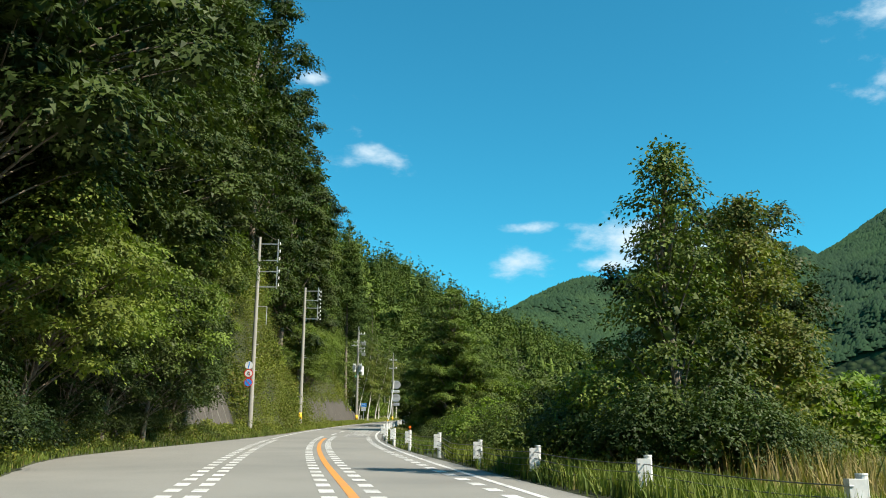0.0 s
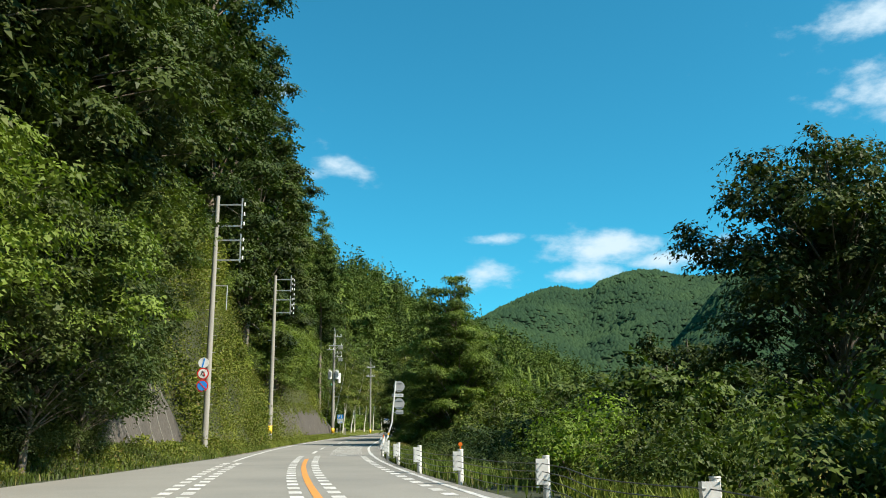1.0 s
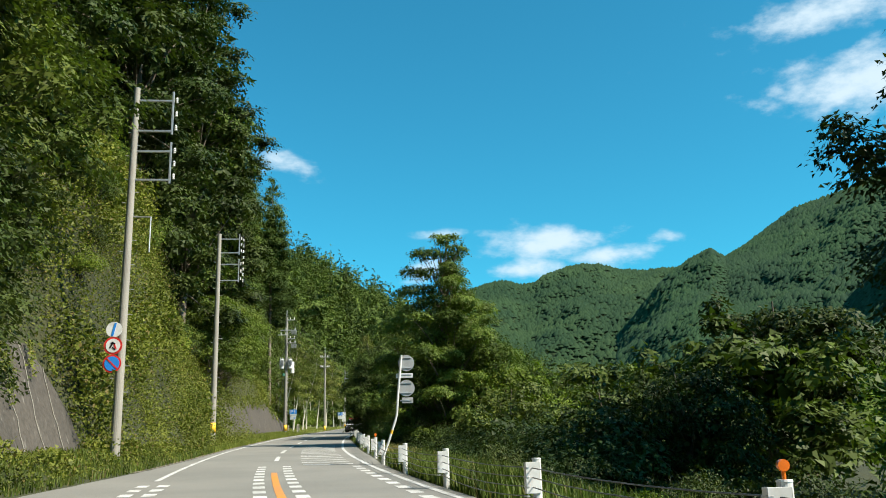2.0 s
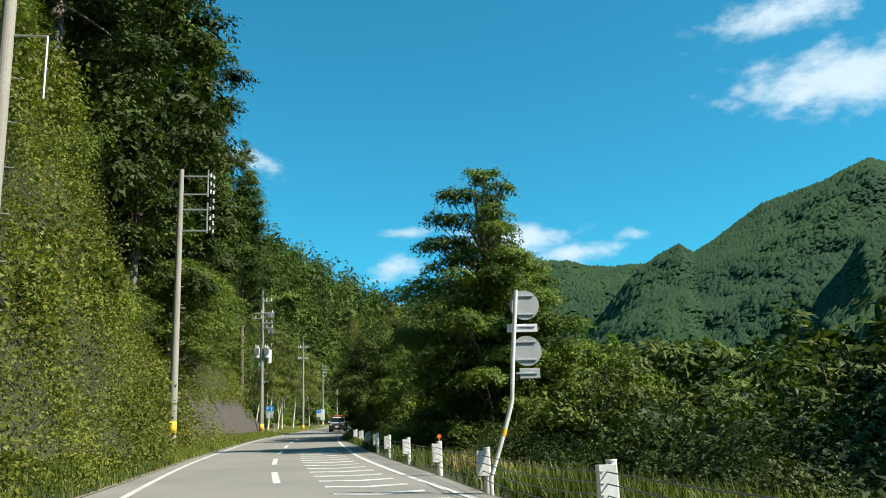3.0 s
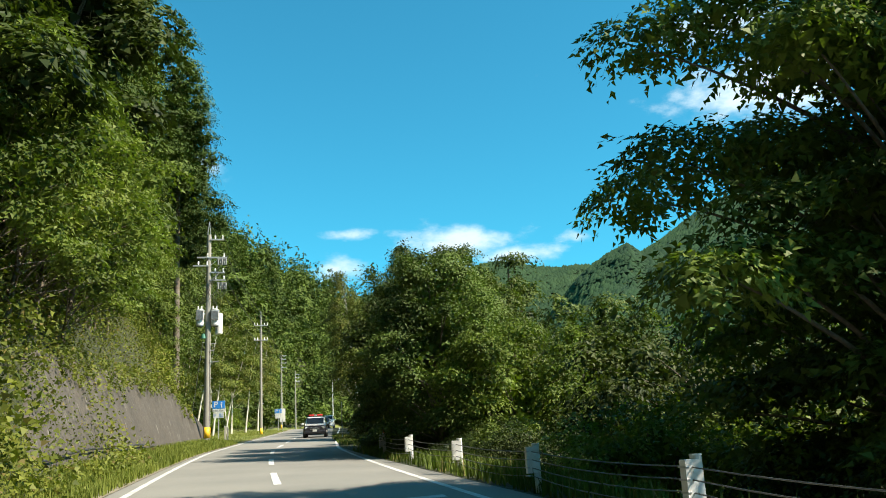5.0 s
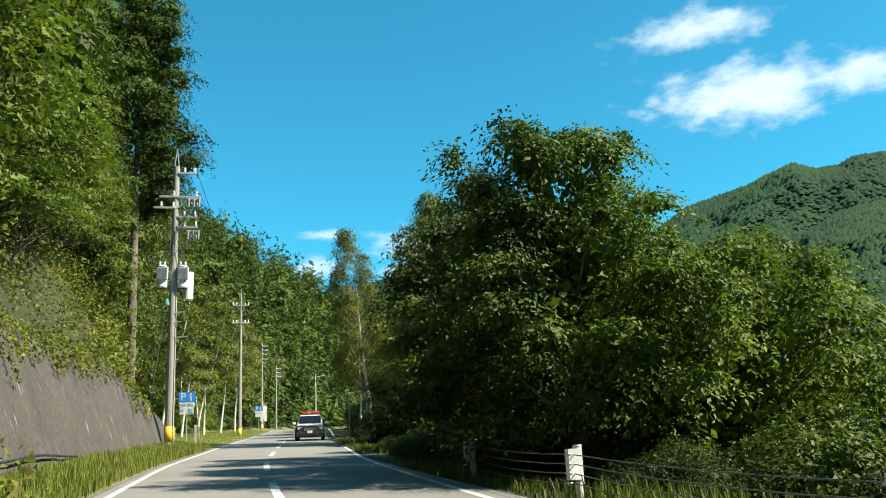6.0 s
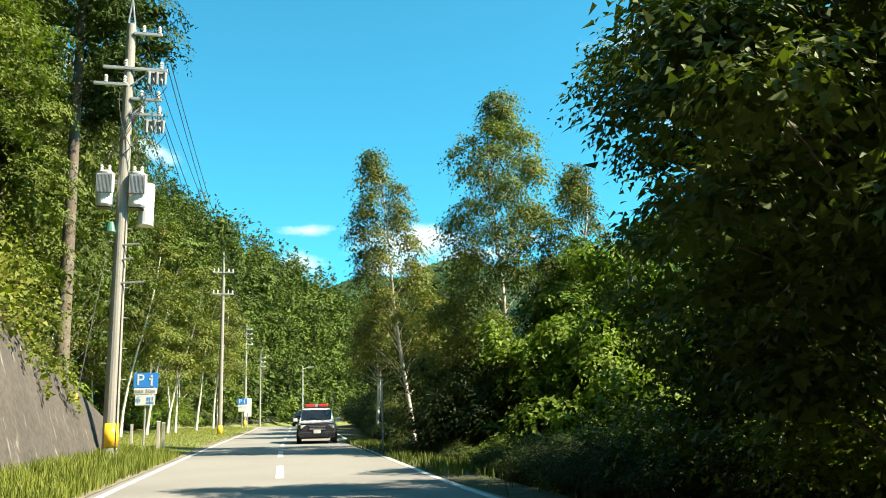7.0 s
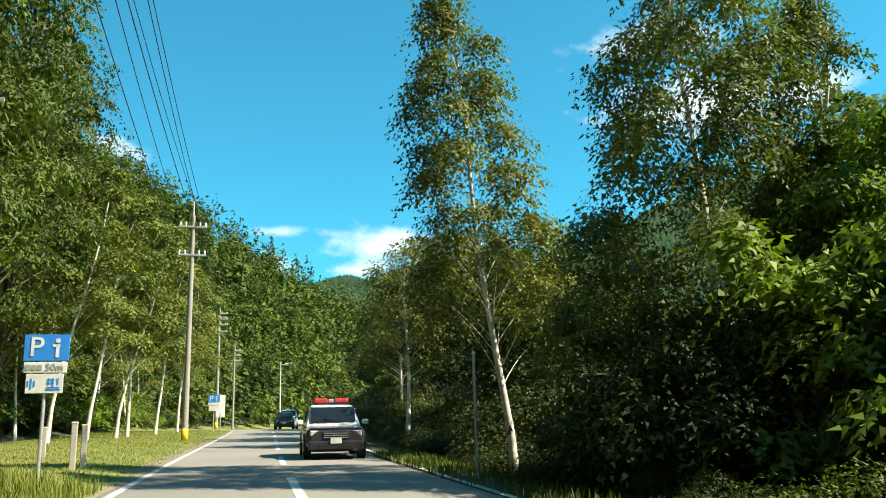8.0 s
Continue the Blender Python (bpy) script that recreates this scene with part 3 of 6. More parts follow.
def build_mountains():
    """Wooded ranges round the head of the valley: bearing, steepness seen, width in degrees, each range at its distance."""
    def range_mesh(dist, peaks, a0, a1, seed, fold_size=0.08, steps=200, crowns=0, crown_from=0, crown_to=0, size=9.0):
        line = np.array(peaks)

        def place(A, T):
            crest = np.interp(np.degrees(A), line[:, 0], line[:, 1])
            R = dist * (0.45 + 0.55 * T)
            X, Y = R * np.sin(A), 45 + R * np.cos(A)
            up = np.where(T < 1, 0.35 * ease(0, 1, T) + 0.65 * T, 1 - (T - 1) * 1.5)
            q1, q2 = X / dist * 9, Y / dist * 9
            fold = np.sin(q1 * 1.3 + 1.5 * np.sin(q2 * 0.8 + seed)) * np.cos(q2 * 1.1 + 1.2 * np.sin(q1 * 0.9)) + 0.45 * np.sin(2.7 * q1 + q2 + 1.3 * np.sin(2.1 * q2))
            fold = fold + np.array([1.1 * noise.fractal(Vector((1.1 * a, 1.1 * b, seed)), 0.9, 2.1, 4) for a, b in zip(q1.ravel(), q2.ravel())]).reshape(q1.shape)
            spur = fold_size * fold * np.sin(np.pi * np.clip(T, 0, 1)) ** 0.8
            return np.stack([X, Y, dist * np.tan(np.radians(crest)) * (up + spur) - 6], -1)

        A, T = np.meshgrid(np.radians(np.linspace(a0, a1, steps)), np.linspace(0, 1.2, 60), indexing="ij")
        n, k = A.shape
        i, j = np.meshgrid(np.arange(n - 1), np.arange(k - 1), indexing="ij")
        q = np.stack([i * k + j, i * k + j + 1, (i + 1) * k + j + 1, (i + 1) * k + j], -1).reshape(-1, 4)
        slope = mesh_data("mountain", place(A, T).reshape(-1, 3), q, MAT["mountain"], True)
        if crowns:
            # rounded tree crowns over the part of the slope that is seen
            r = np.random.default_rng(seed)
            c = place(np.radians(r.uniform(crown_from, crown_to, crowns)), r.uniform(0.4, 1.02, crowns))
            w = size * r.uniform(0.6, 1.25, crowns)
            tall = w * r.uniform(0.5, 1.0, crowns)
            th = np.linspace(0, 2 * np.pi, 5, endpoint=False)[None] + r.uniform(0, 6, (crowns, 1))
            ring = np.stack([c[:, None, 0] + w[:, None] * np.cos(th), c[:, None, 1] + w[:, None] * np.sin(th), np.repeat((c[:, 2] - 0.3 * tall)[:, None], 5, 1)], -1)
            v = np.concatenate([ring, (c + np.stack([0 * w, 0 * w, tall], 1))[:, None]], 1)
            a = np.arange(5)
            faces = (np.arange(crowns)[:, None, None] * 6 + np.stack([a, (a + 1) % 5, np.full(5, 5)], 1)).reshape(-1, 3)
            tagged(new("mountain_trees", mesh_data("mountain_trees", v.reshape(-1, 3), faces, MAT["far_leaf"], True)), "close-set tree crowns covering the far mountain", "woods", kind="stuff")
        return slope

    main = [(17, 8.5), (20, 11.2), (22, 12.6), (23.2, 13.3), (24.0, 12.7), (25.6, 13.55), (28.4, 15.25), (31.2, 15.9), (33.3, 16.3), (34.8, 16.5), (36.1, 16.05), (37, 16.2), (42, 16.9), (55, 15.8), (75, 12), (95, 9), (110, 5)]
    spur = [(27, 3), (29, 7), (31, 10), (32.5, 11.4), (33.7, 13.0), (35.4, 13.8), (36.5, 14.1), (45, 15), (60, 12), (75, 6), (80, 3)]
    far = [(-12, 2.0), (-6, 5.25), (-2, 7.13), (2, 8.7), (4, 9.82), (6, 10.86), (8, 11.68), (9, 11.92), (10, 12.0), (11, 11.65), (11.8, 11.75), (12.5, 12.2), (14, 12.68), (15, 12.8), (16, 12.75), (17.5, 12.38), (19, 12.22), (20, 12.3), (21, 12.22), (23, 11.68), (25, 10.81), (27, 9.78)]
    back = [(105, 5.53), (112, 8.5), (120, 10.0), (128, 8.5), (136, 5.04), (144, 7.24), (150, 8.0), (158, 6.68), (166, 3.5), (174, 6.12), (180, 7.0), (188, 5.5), (196, 2.04), (204, 2.0), (212, 2.0), (220, 2.0), (230, 2.0), (240, 2.0), (255, 2.0)]
    tagged(new("mountain", range_mesh(1700, main, 17, 110, 3, 0.07, 300, 34000, 17, 42, 6.6)), "high green wooded mountain across the valley", "mountain", kind="structure")
    tagged(new("mountain", range_mesh(800, spur, 27, 80, 6, 0.05, 160, 12000, 27, 42, 3.7)), "dark wooded spur in front of the mountain", "mountain", kind="structure")
    tagged(new("mountain", range_mesh(2600, far, -12, 27, 5, 0.08, 200, 17000, 2, 27, 9.5)), "distant hazy wooded mountain closing the valley", "mountain", kind="structure")
    tagged(new("mountain", range_mesh(1300, back, 105, 255, 8, 0.07, 160)), "wooded mountain down the valley", "mountain", kind="structure")


build_land()
build_road()
build_mountains()

# ---------------------------------------------------------------- retaining walls
def build_retaining_wall(name, y0, y1, height, off, label, ropes=False, foot=0.05):
    """A leaning concrete-sprayed slope face along the verge, with ribs where the net is pinned."""
    y = np.arange(y0, y1 + 0.1, 0.8)
    f = np.linspace(0, 1, 9)
    Y, F = np.meshgrid(y, f, indexing="ij")
    taper = np.minimum(ease(y0, y0 + 6, Y), np.clip((y1 - Y) / (3 if ropes else 10), 0, 1) ** 0.7) * 0.92 + 0.08
    H = height * taper * (1 + 0.02 * np.sin(Y * 0.9))
    X = centre_of(Y) - left_width(Y) - off - F * H * 0.34 + 0.05 * np.sin(1.7 * Y + 3 * F) * np.sin(4 * F + Y)
    Z = road_z(Y) + foot + F * H
    n, k = Y.shape
    front = np.stack([X, Y, Z], -1).reshape(-1, 3)
    back = front + [-0.5, 0, -0.1]
    i, j = np.meshgrid(np.arange(n - 1), np.arange(k - 1), indexing="ij")
    q = np.stack([i * k + j, i * k + j + 1, (i + 1) * k + j + 1, (i + 1) * k + j], -1).reshape(-1, 4)
    top = np.array([(a * k + k - 1, n * k + a * k + k - 1, n * k + (a + 1) * k + k - 1, (a + 1) * k + k - 1) for a in range(n - 1)])
    end = np.array([((n - 1) * k + b, (n - 1) * k + b + 1, n * k + (n - 1) * k + b + 1, n * k + (n - 1) * k + b) for b in range(k - 1)])
    wall = tagged(new(name, mesh_data(name, np.concatenate([front, back]), np.concatenate([q, q[:, ::-1] + n * k, top, end]), MAT["wall"], True)), label, "retaining wall", kind="structure")
    r = np.random.default_rng(int(y0))
    for a in range(2, n - 2, 2) if ropes else ():
        path = front.reshape(n, k, 3)[a] + [0.02, 0, 0]
        path = path + np.stack([np.zeros(k), r.normal(size=k) * 0.06, np.zeros(k)], 1)
        part("net_rope", mesh_data("net_rope", *tube_arrays(path, np.full(k, 0.013), 5), MAT["pole"], True), None, wall)
    return wall


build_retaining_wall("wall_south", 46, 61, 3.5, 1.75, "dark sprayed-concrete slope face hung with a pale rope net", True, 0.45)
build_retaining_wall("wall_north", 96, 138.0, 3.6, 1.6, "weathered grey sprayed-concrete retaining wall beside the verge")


def build_wall_hose():
    y = np.linspace(97.5, 117.5, 30)
    z = 0.72 + 0.06 * np.sin(0.5 * y) - 0.25 * ease(112, 117.5, y)
    path = np.stack([centre_of(y) - left_width(y) - 1.6 - 0.34 * z + 0.14, y, road_z(y) + 0.05 + z], 1)
    tagged(new("hose", mesh_data("hose", *tube_arrays(path, np.full(30, 0.03), 8), MAT["cable"], True)), "black hose strung along the foot of the retaining wall", "hose")


build_wall_hose()


# ---------------------------------------------------------------- utility poles
def insulator(parent, at, r=0.055, h=0.2, mat="porcelain", down=False):
    bm = bmesh.new()
    for k in range(3):
        add_cyl(bm, r, r * 0.45, h / 3, Matrix.Translation(Vector(at) + Vector((0, 0, k * h / 3 - (h if down else 0)))), 8)
    return part("insulator", bm, MAT[mat], parent)


def pole_body(p, height, r1, r2):
    part("pole_shaft", cyl(r1, r2, height + 0.5, Matrix.Translation((0, 0, -0.5)), 18), MAT["pole"], p, smooth=False)
    for k in range(int((height - 2.5) / 0.45)):
        z = 2.2 + 0.45 * k
        a = math.pi * (k % 2) + 0.4
        rr = r1 + (r2 - r1) * z / height
        part("step_bolt", rod((0.9 * rr * math.cos(a), 0.9 * rr * math.sin(a), z), ((rr + 0.16) * math.cos(a), (rr + 0.16) * math.sin(a), z), 0.012, 5), MAT["steel"], p)


def yellow_sleeve(p, z0, z1, r):
    """A plastic sheet wrapped round the road side of a pole."""
    a = np.radians(np.linspace(-128, 70, 15))
    rings = [(r + o, z) for o, z in ((0.012, z0), (0.01, z1), (0.004, z1), (0.004, z0))]
    v = np.array([[q * math.cos(t), q * math.sin(t), z] for q, z in rings for t in a])
    f = [(k * 15 + m, k * 15 + m + 1, (k + 1) % 4 * 15 + m + 1, (k + 1) % 4 * 15 + m) for k in range(4) for m in range(14)]
    return part("guard_sleeve", mesh_data("guard_sleeve", v, f, MAT["yellow"]), None, p, "yellow plastic guard sleeve")


def ladder_frame(p, zs, reach, x0=0.12):
    """Side arms that carry an upright rack of insulators."""
    for z in zs:
        part("cross_arm", box((reach, 0.075, 0.075), Matrix.Translation((x0 + reach / 2, 0, z)), 0.008), MAT["steel"], p)
    for a, b in zip(zs[::2], zs[1::2]):
        part("rack", box((0.07, 0.07, abs(a - b) + 0.5), Matrix.Translation((x0 + reach - 0.04, 0, (a + b) / 2 + 0.12)), 0.008), MAT["steel"], p)
        for k in range(3):
            insulator(p, (x0 + reach + 0.1, 0, min(a, b) + 0.05 + k * (abs(a - b) / 2.2)))


def build_pole_a():
    x, y = -13.05, 61.5
    z = land(x, y)
    p = thing("utility_pole", (x, y, z), "weathered concrete utility pole with steel side arms and traffic signs", "utility pole", "roadside utility poles")
    pole_body(p, float(road_z(y)) + 13.9 - z, 0.17, 0.11)
    d = float(road_z(y)) - z
    ladder_frame(p, (13.4 + d, 12.2 + d, 11.4 + d, 10.3 + d), 1.25)
    part("drop_bracket", rod((0.1, 0, 8.9 + d), (0.75, 0, 8.9 + d), 0.025, 6), MAT["steel"], p)
    part("drop_bracket", rod((0.75, 0, 8.9 + d), (0.75, 0, 7.6 + d), 0.025, 6), MAT["steel"], p)
    return d


def build_pole_start():
    """The first pole, its foot hidden among the trees of the lay-by."""
    x, y = -13.3, 24.3
    z = land(x, y)
    d = float(road_z(y)) - z
    p = thing("utility_pole", (x, y, z), "concrete utility pole among the trees by the lay-by", "utility pole", "roadside utility poles")
    pole_body(p, 15.3 + d, 0.18, 0.12)
    ladder_frame(p, (14.9 + d, 13.9 + d, 13.75 + d, 12.6 + d), 1.35)


def disc(r, depth, m):
    return cyl(r, r, depth, m, 28)


def build_pole_signs():
    """Three round signs on the first pole: they face the traffic."""
    y = 61.32
    face = lambda zz, dy=0.0: pose(-13.28, y + dy, float(road_z(61.5)) + zz, 90, 0, 0)
    s = thing("traffic_sign", (-13.28, y, float(road_z(y)) + 4.78), "round white sign with a blue slash, strapped to the pole", "traffic sign", "signs on the pole")
    def add(parent, name, bm, mat, label=""):
        ob = part(name, bm, MAT[mat], parent, label)
        ob.matrix_parent_inverse = parent.matrix_world.inverted()
        return ob
    add(s, "plate", disc(0.27, 0.02, face(4.78)), "white")
    add(s, "slash", box((0.07, 0.012, 0.46), Matrix.Translation((-13.28, y - 0.03, float(road_z(61.5)) + 4.78)) @ pose(0, 0, 0, 0, 12, 0)), "blue")
    s2 = thing("traffic_sign", (-13.28, y, float(road_z(y)) + 4.25), "round red-rimmed white no-overtaking sign on the pole", "traffic sign", "signs on the pole")
    add(s2, "rim", disc(0.31, 0.02, face(4.22)), "red")
    add(s2, "plate", disc(0.24, 0.02, face(4.22, -0.012)), "white")
    for k, (dx, dz, w, h, a) in enumerate(((-0.05, 0.02, 0.05, 0.24, 25), (0.07, -0.02, 0.05, 0.22, -20), (0.0, 0.08, 0.16, 0.045, 10), (0.03, -0.1, 0.14, 0.04, 40))):
        add(s2, "symbol_bar", box((w, 0.012, h), Matrix.Translation((-13.28 + dx, y - 0.038, float(road_z(61.5)) + 4.22 + dz)) @ pose(0, 0, 0, 0, a, 0)), "black" if k != 1 else "red")
    s3 = thing("traffic_sign", (-13.28, y, float(road_z(y)) + 3.62), "round blue no-parking sign with a red rim on the pole", "traffic sign", "signs on the pole")
    add(s3, "rim", disc(0.31, 0.02, face(3.6)), "red")
    add(s3, "plate", disc(0.25, 0.02, face(3.6, -0.012)), "blue")
    add(s3, "slash", box((0.05, 0.01, 0.5), Matrix.Translation((-13.28, y - 0.036, float(road_z(61.5)) + 3.6)) @ pose(0, 0, 0, 0, -45, 0)), "red")


def build_pole_b():
    x, y = -14.0, 89.0
    z = land(x, y)
    d = float(road_z(y)) - z
    p = thing("utility_pole", (x, y, z), "tall concrete utility pole with steel arms and yellow foot", "utility pole", "roadside utility poles")
    pole_body(p, 14.15 + d, 0.2, 0.13)
    ladder_frame(p, (13.8 + d, 12.85 + d, 12.05 + d, 10.95 + d), 1.25)
    yellow_sleeve(p, 1.0 + d, 1.62 + d, 0.185)
    part("step_bracket", rod((0, 0, 7.05 + d), (0.42, 0, 7.05 + d), 0.03, 6), MAT["steel"], p)
    for k in range(8):
        insulator(p, (1.62, 0.05 * (-1) ** k, 10.85 + d + 0.4 * k), 0.06, 0.18)
    part("drop_cable", mesh_data("drop_cable", *tube_arrays([(1.55 + 0.12 * math.sin(9 * s), 0.04, 14.1 + d - 3.6 * s) for s in np.linspace(0, 1, 14)], np.full(14, 0.02), 5), MAT["cable"], True), None, p)


def transformer(p, x, y, z):
    bm = cyl(0.25, 0.26, 0.96, Matrix.Translation((x, y, z + 0.02)), 22)
    add_cyl(bm, 0.2, 0.25, 0.06, Matrix.Translation((x, y, z - 0.04)), 22)
    add_cyl(bm, 0.26, 0.17, 0.09, Matrix.Translation((x, y, z + 0.98)), 22)
    t = part("transformer", bm, MAT["white"], p, "pale finned pole transformer")
    part("fin_panel", box((0.47, 0.08, 0.6), Matrix.Translation((x, y - 0.25, z + 0.62)), 0.012), MAT["grey"], t)
    for k in range(12):
        part("cooling_fin", box((0.016, 0.07, 0.58), Matrix.Translation((x - 0.209 + 0.038 * k, y - 0.31, z + 0.62))), MAT["steel"], t)
    part("lid_band", cyl(0.275, 0.275, 0.05, Matrix.Translation((x, y, z + 0.95)), 22), MAT["grey"], t)
    for k in range(2):
        part("hanger", box((0.5, 0.06, 0.06), Matrix.Translation((x * 0.6, y + 0.1, z + 0.2 + 0.6 * k)), 0.008), MAT["steel"], t)
    part("foot_plate", box((0.4, 0.3, 0.04), Matrix.Translation((x, y, z - 0.06)), 0.008), MAT["black"], t)
    for a in (-0.12, 0.1):
        insulator(t, (x + a, y - 0.05, z + 1.06), 0.06, 0.2)
    return t


def build_pole_c():
    x, y = -12.72, 134.0
    z = land(x, y)
    d = float(road_z(y)) - z
    p = thing("utility_pole", (x, y, z), "concrete utility pole carrying two transformers and power lines", "utility pole", "roadside utility poles")
    pole_body(p, 13.6 + d, 0.22, 0.14)
    yellow_sleeve(p, 0.55 + d, 1.22 + d, 0.215)
    for s in (-0.14, 0.14):
        part("peak_stay", rod((s, 0, 13.3 + d), (0, 0, 14.5 + d), 0.025, 6), MAT["steel"], p)
    for zz, a, b in ((13.25, 0.1, 0.95), (12.05, -0.75, 1.15), (11.05, 0.1, 1.0), (10.55, 0.1, 1.05), (11.5, -1.0, 0.0)):
        part("cross_arm", box((b - a, 0.09, 0.09), Matrix.Translation(((a + b) / 2, -0.14, zz + d)), 0.008), MAT["steel"], p)
        for s in (0.35, 0.9):
            insulator(p, (a + (b - a) * s, -0.14, zz + d + 0.05), 0.065, 0.24)
    for zz in (12.0, 11.0):
        part("arm_brace", rod((0.1, -0.14, zz - 0.5 + d), (0.65, -0.14, zz + d), 0.025, 6), MAT["steel"], p)
    # fuse switches hung below two arms
    for zz in (11.55, 9.95):
        bm = bmesh.new()
        for k in range(5):
            add_cyl(bm, 0.05, 0.06, 0.38, pose(0.6 + 0.12 * k, -0.2 + 0.06 * (k % 2), zz + d, 12 * (-1) ** k, 0, 0), 8)
        add_box(bm, (0.62, 0.1, 0.07), Matrix.Translation((0.84, -0.16, zz + 0.4 + d)))
        part("fuse_switches", bm, MAT["grey"], p)
        part("jumper_wire", mesh_data("jumper_wire", *tube_arrays([(0.55 + 0.6 * s, -0.3, zz + d - 0.1 - 0.35 * math.sin(math.pi * s)) for s in np.linspace(0, 1, 9)], np.full(9, 0.014), 5), MAT["cable"], True), None, p)
    transformer(p, -0.5, -0.1, 7.6 + d)
    transformer(p, 0.43, -0.1, 7.6 + d)
    part("switch_box", cyl(0.23, 0.24, 1.3, Matrix.Translation((0.66, 0.3, 7.12 + d)), 20), MAT["white"], p, "white cylindrical switch case")
    part("cable_guard", cyl(0.17, 0.1, 0.3, Matrix.Translation((-0.28, -0.25, 6.75 + d)), 14), MAT["teal"], p, "green stay insulator cover")
    for zz, ln in ((6.4, 0.45), (5.95, 0.3), (5.25, 0.62)):
        part("step_bracket", rod((0.1, -0.15, zz + d), (0.1 + ln, -0.2, zz + 0.04 + d), 0.03, 6), MAT["steel"], p)
    part("riser_cable", rod((0.17, -0.17, 0.2 + d), (0.13, -0.13, 7.2 + d), 0.014, 6), MAT["cable"], p)
    # loose leads between the switches and the transformers
    r = np.random.default_rng(5)
    for k in range(9):
        a = np.array([r.uniform(-0.3, 0.9), -0.25, r.uniform(9.5, 12) + d])
        b = np.array([r.choice((-0.5, 0.43)) + r.uniform(-0.15, 0.15), -0.2, 8.95 + d])
        s = np.linspace(0, 1, 8)[:, None]
        part("lead_wire", mesh_data("lead_wire", *tube_arrays(a * (1 - s) + b * s + np.array([0.25 * r.normal(), -0.15, -0.3]) * (s * (1 - s)) * 2, np.full(8, 0.012), 4), MAT["cable"], True), None, p)
    g = thing("guy_wire", (-13.75, 133.0, land(-13.75, 133.0)), "steel guy wire with a yellow guard beside the pole", "guy wire")
    top = (-0.28 + x + 13.75, y - 133.0, 6.8 + d + z - land(-13.75, 133.0))
    part("stay_wire", rod((0, 0, -0.2), top, 0.012, 6), MAT["wire"], g)
    m, ln = between((0, 0, 0), top)
    part("guard_sleeve", cyl(0.05, 0.05, 1.5, m, 10), MAT["yellow"], g, "yellow plastic guard sleeve")
    return p


def small_pole(x, y, top, arms, reach, label, r=0.15, sleeve=True, rack=False):
    z = land(x, y)
    d = float(road_z(y)) - z
    p = thing("utility_pole", (x, y, z), label, "utility pole", "roadside utility poles")
    pole_body(p, top + d, r, r * 0.62)
    for zz in arms:
        part("cross_arm", box((2 * reach, 0.09, 0.09), Matrix.Translation((0 if not rack else reach, -0.1, zz + d)), 0.008), MAT["steel"], p)
        for s in (-0.9, -0.5, 0.5, 0.9):
            insulator(p, (s * reach + (reach if rack else 0), -0.1, zz + d + 0.05), *((0.03, 0.1) if rack else (0.055, 0.22)))
    if sleeve:
        yellow_sleeve(p, 0.05 + d, 0.68 + d, r * 0.98)
    return p


build_pole_start()
build_pole_a()
build_pole_signs()
build_pole_b()
build_pole_c()
p = small_pole(-9.4, 170.0, 11.9, (11.25, 9.7), 0.72, "concrete utility pole with two crossarms on the lawn", 0.17)
part("peak_spike", cyl(0.05, 0.015, 0.9, Matrix.Translation((0, 0, 11.9 + float(road_z(170)) - land(-9.4, 170))), 8), MAT["steel"], p)
small_pole(-6.6, 203.0, 10.8, (10.2, 9.7, 9.2, 8.6), 0.35, "concrete utility pole with short side arms on the lawn", 0.16, rack=True)
small_pole(-3.6, 232.0, 10.0, (9.4, 8.8, 8.2), 0.35, "far concrete utility pole by the lawn", 0.15, False, rack=True)


def power_line(name, a, b, sag, radius=0.014):
    s = np.linspace(0, 1, 14)[:, None]
    path = np.array(a) * (1 - s) + np.array(b) * s - np.array([0, 0, 1.0]) * (4 * s * (1 - s) * sag)
    tagged(new(name, mesh_data(name, *tube_arrays(path, np.full(14, radius), 5), MAT["cable"], True)), "thin black overhead power line between the poles", "power line", "overhead power lines")


def build_lines():
    zc, zd, ze = float(road_z(134)), float(road_z(170)), float(road_z(203))
    for (xa, za), (xb, zb), xe in (((-12.72, 14.5), (-9.4, 12.7), -6.6), ((-11.8, 13.5), (-8.75, 11.5), -6.4), ((-11.6, 12.3), (-9.0, 11.5), -6.3), ((-12.3, 12.3), (-10.05, 11.5), -6.2), ((-11.75, 10.8), (-8.75, 9.95), -6.2), ((-12.3, 10.8), (-10.05, 9.95), -6.1)):
        power_line("power_line", (xa, 134, zc + za), (xb, 170, zd + zb), 0.5)
        power_line("power_line", (xb, 170, zd + zb), (xe, 203, ze + zb - 1.9), 0.45)


build_lines()


# ---------------------------------------------------------------- guard cables
post_line = smooth_curve([(0, 5.5), (10, 5.25), (15, 4.85), (20, 4.5), (31, 4.05), (37, 3.72), (56, 3.65), (62, 3.75), (68, 4.05), (74, 4.2), (130, 4.15)])


def post_offset(y):
    return float(post_line(y))


POSTS = [10.2, 15.2, 20.5, 25.6, 31.4, 37.4, 43.4, 49.6, 55.7, 61.8, 67.7, 73.8, 79.8, 85.5, 104.4, 110.6]
GAPS = [91.5, 97.5]


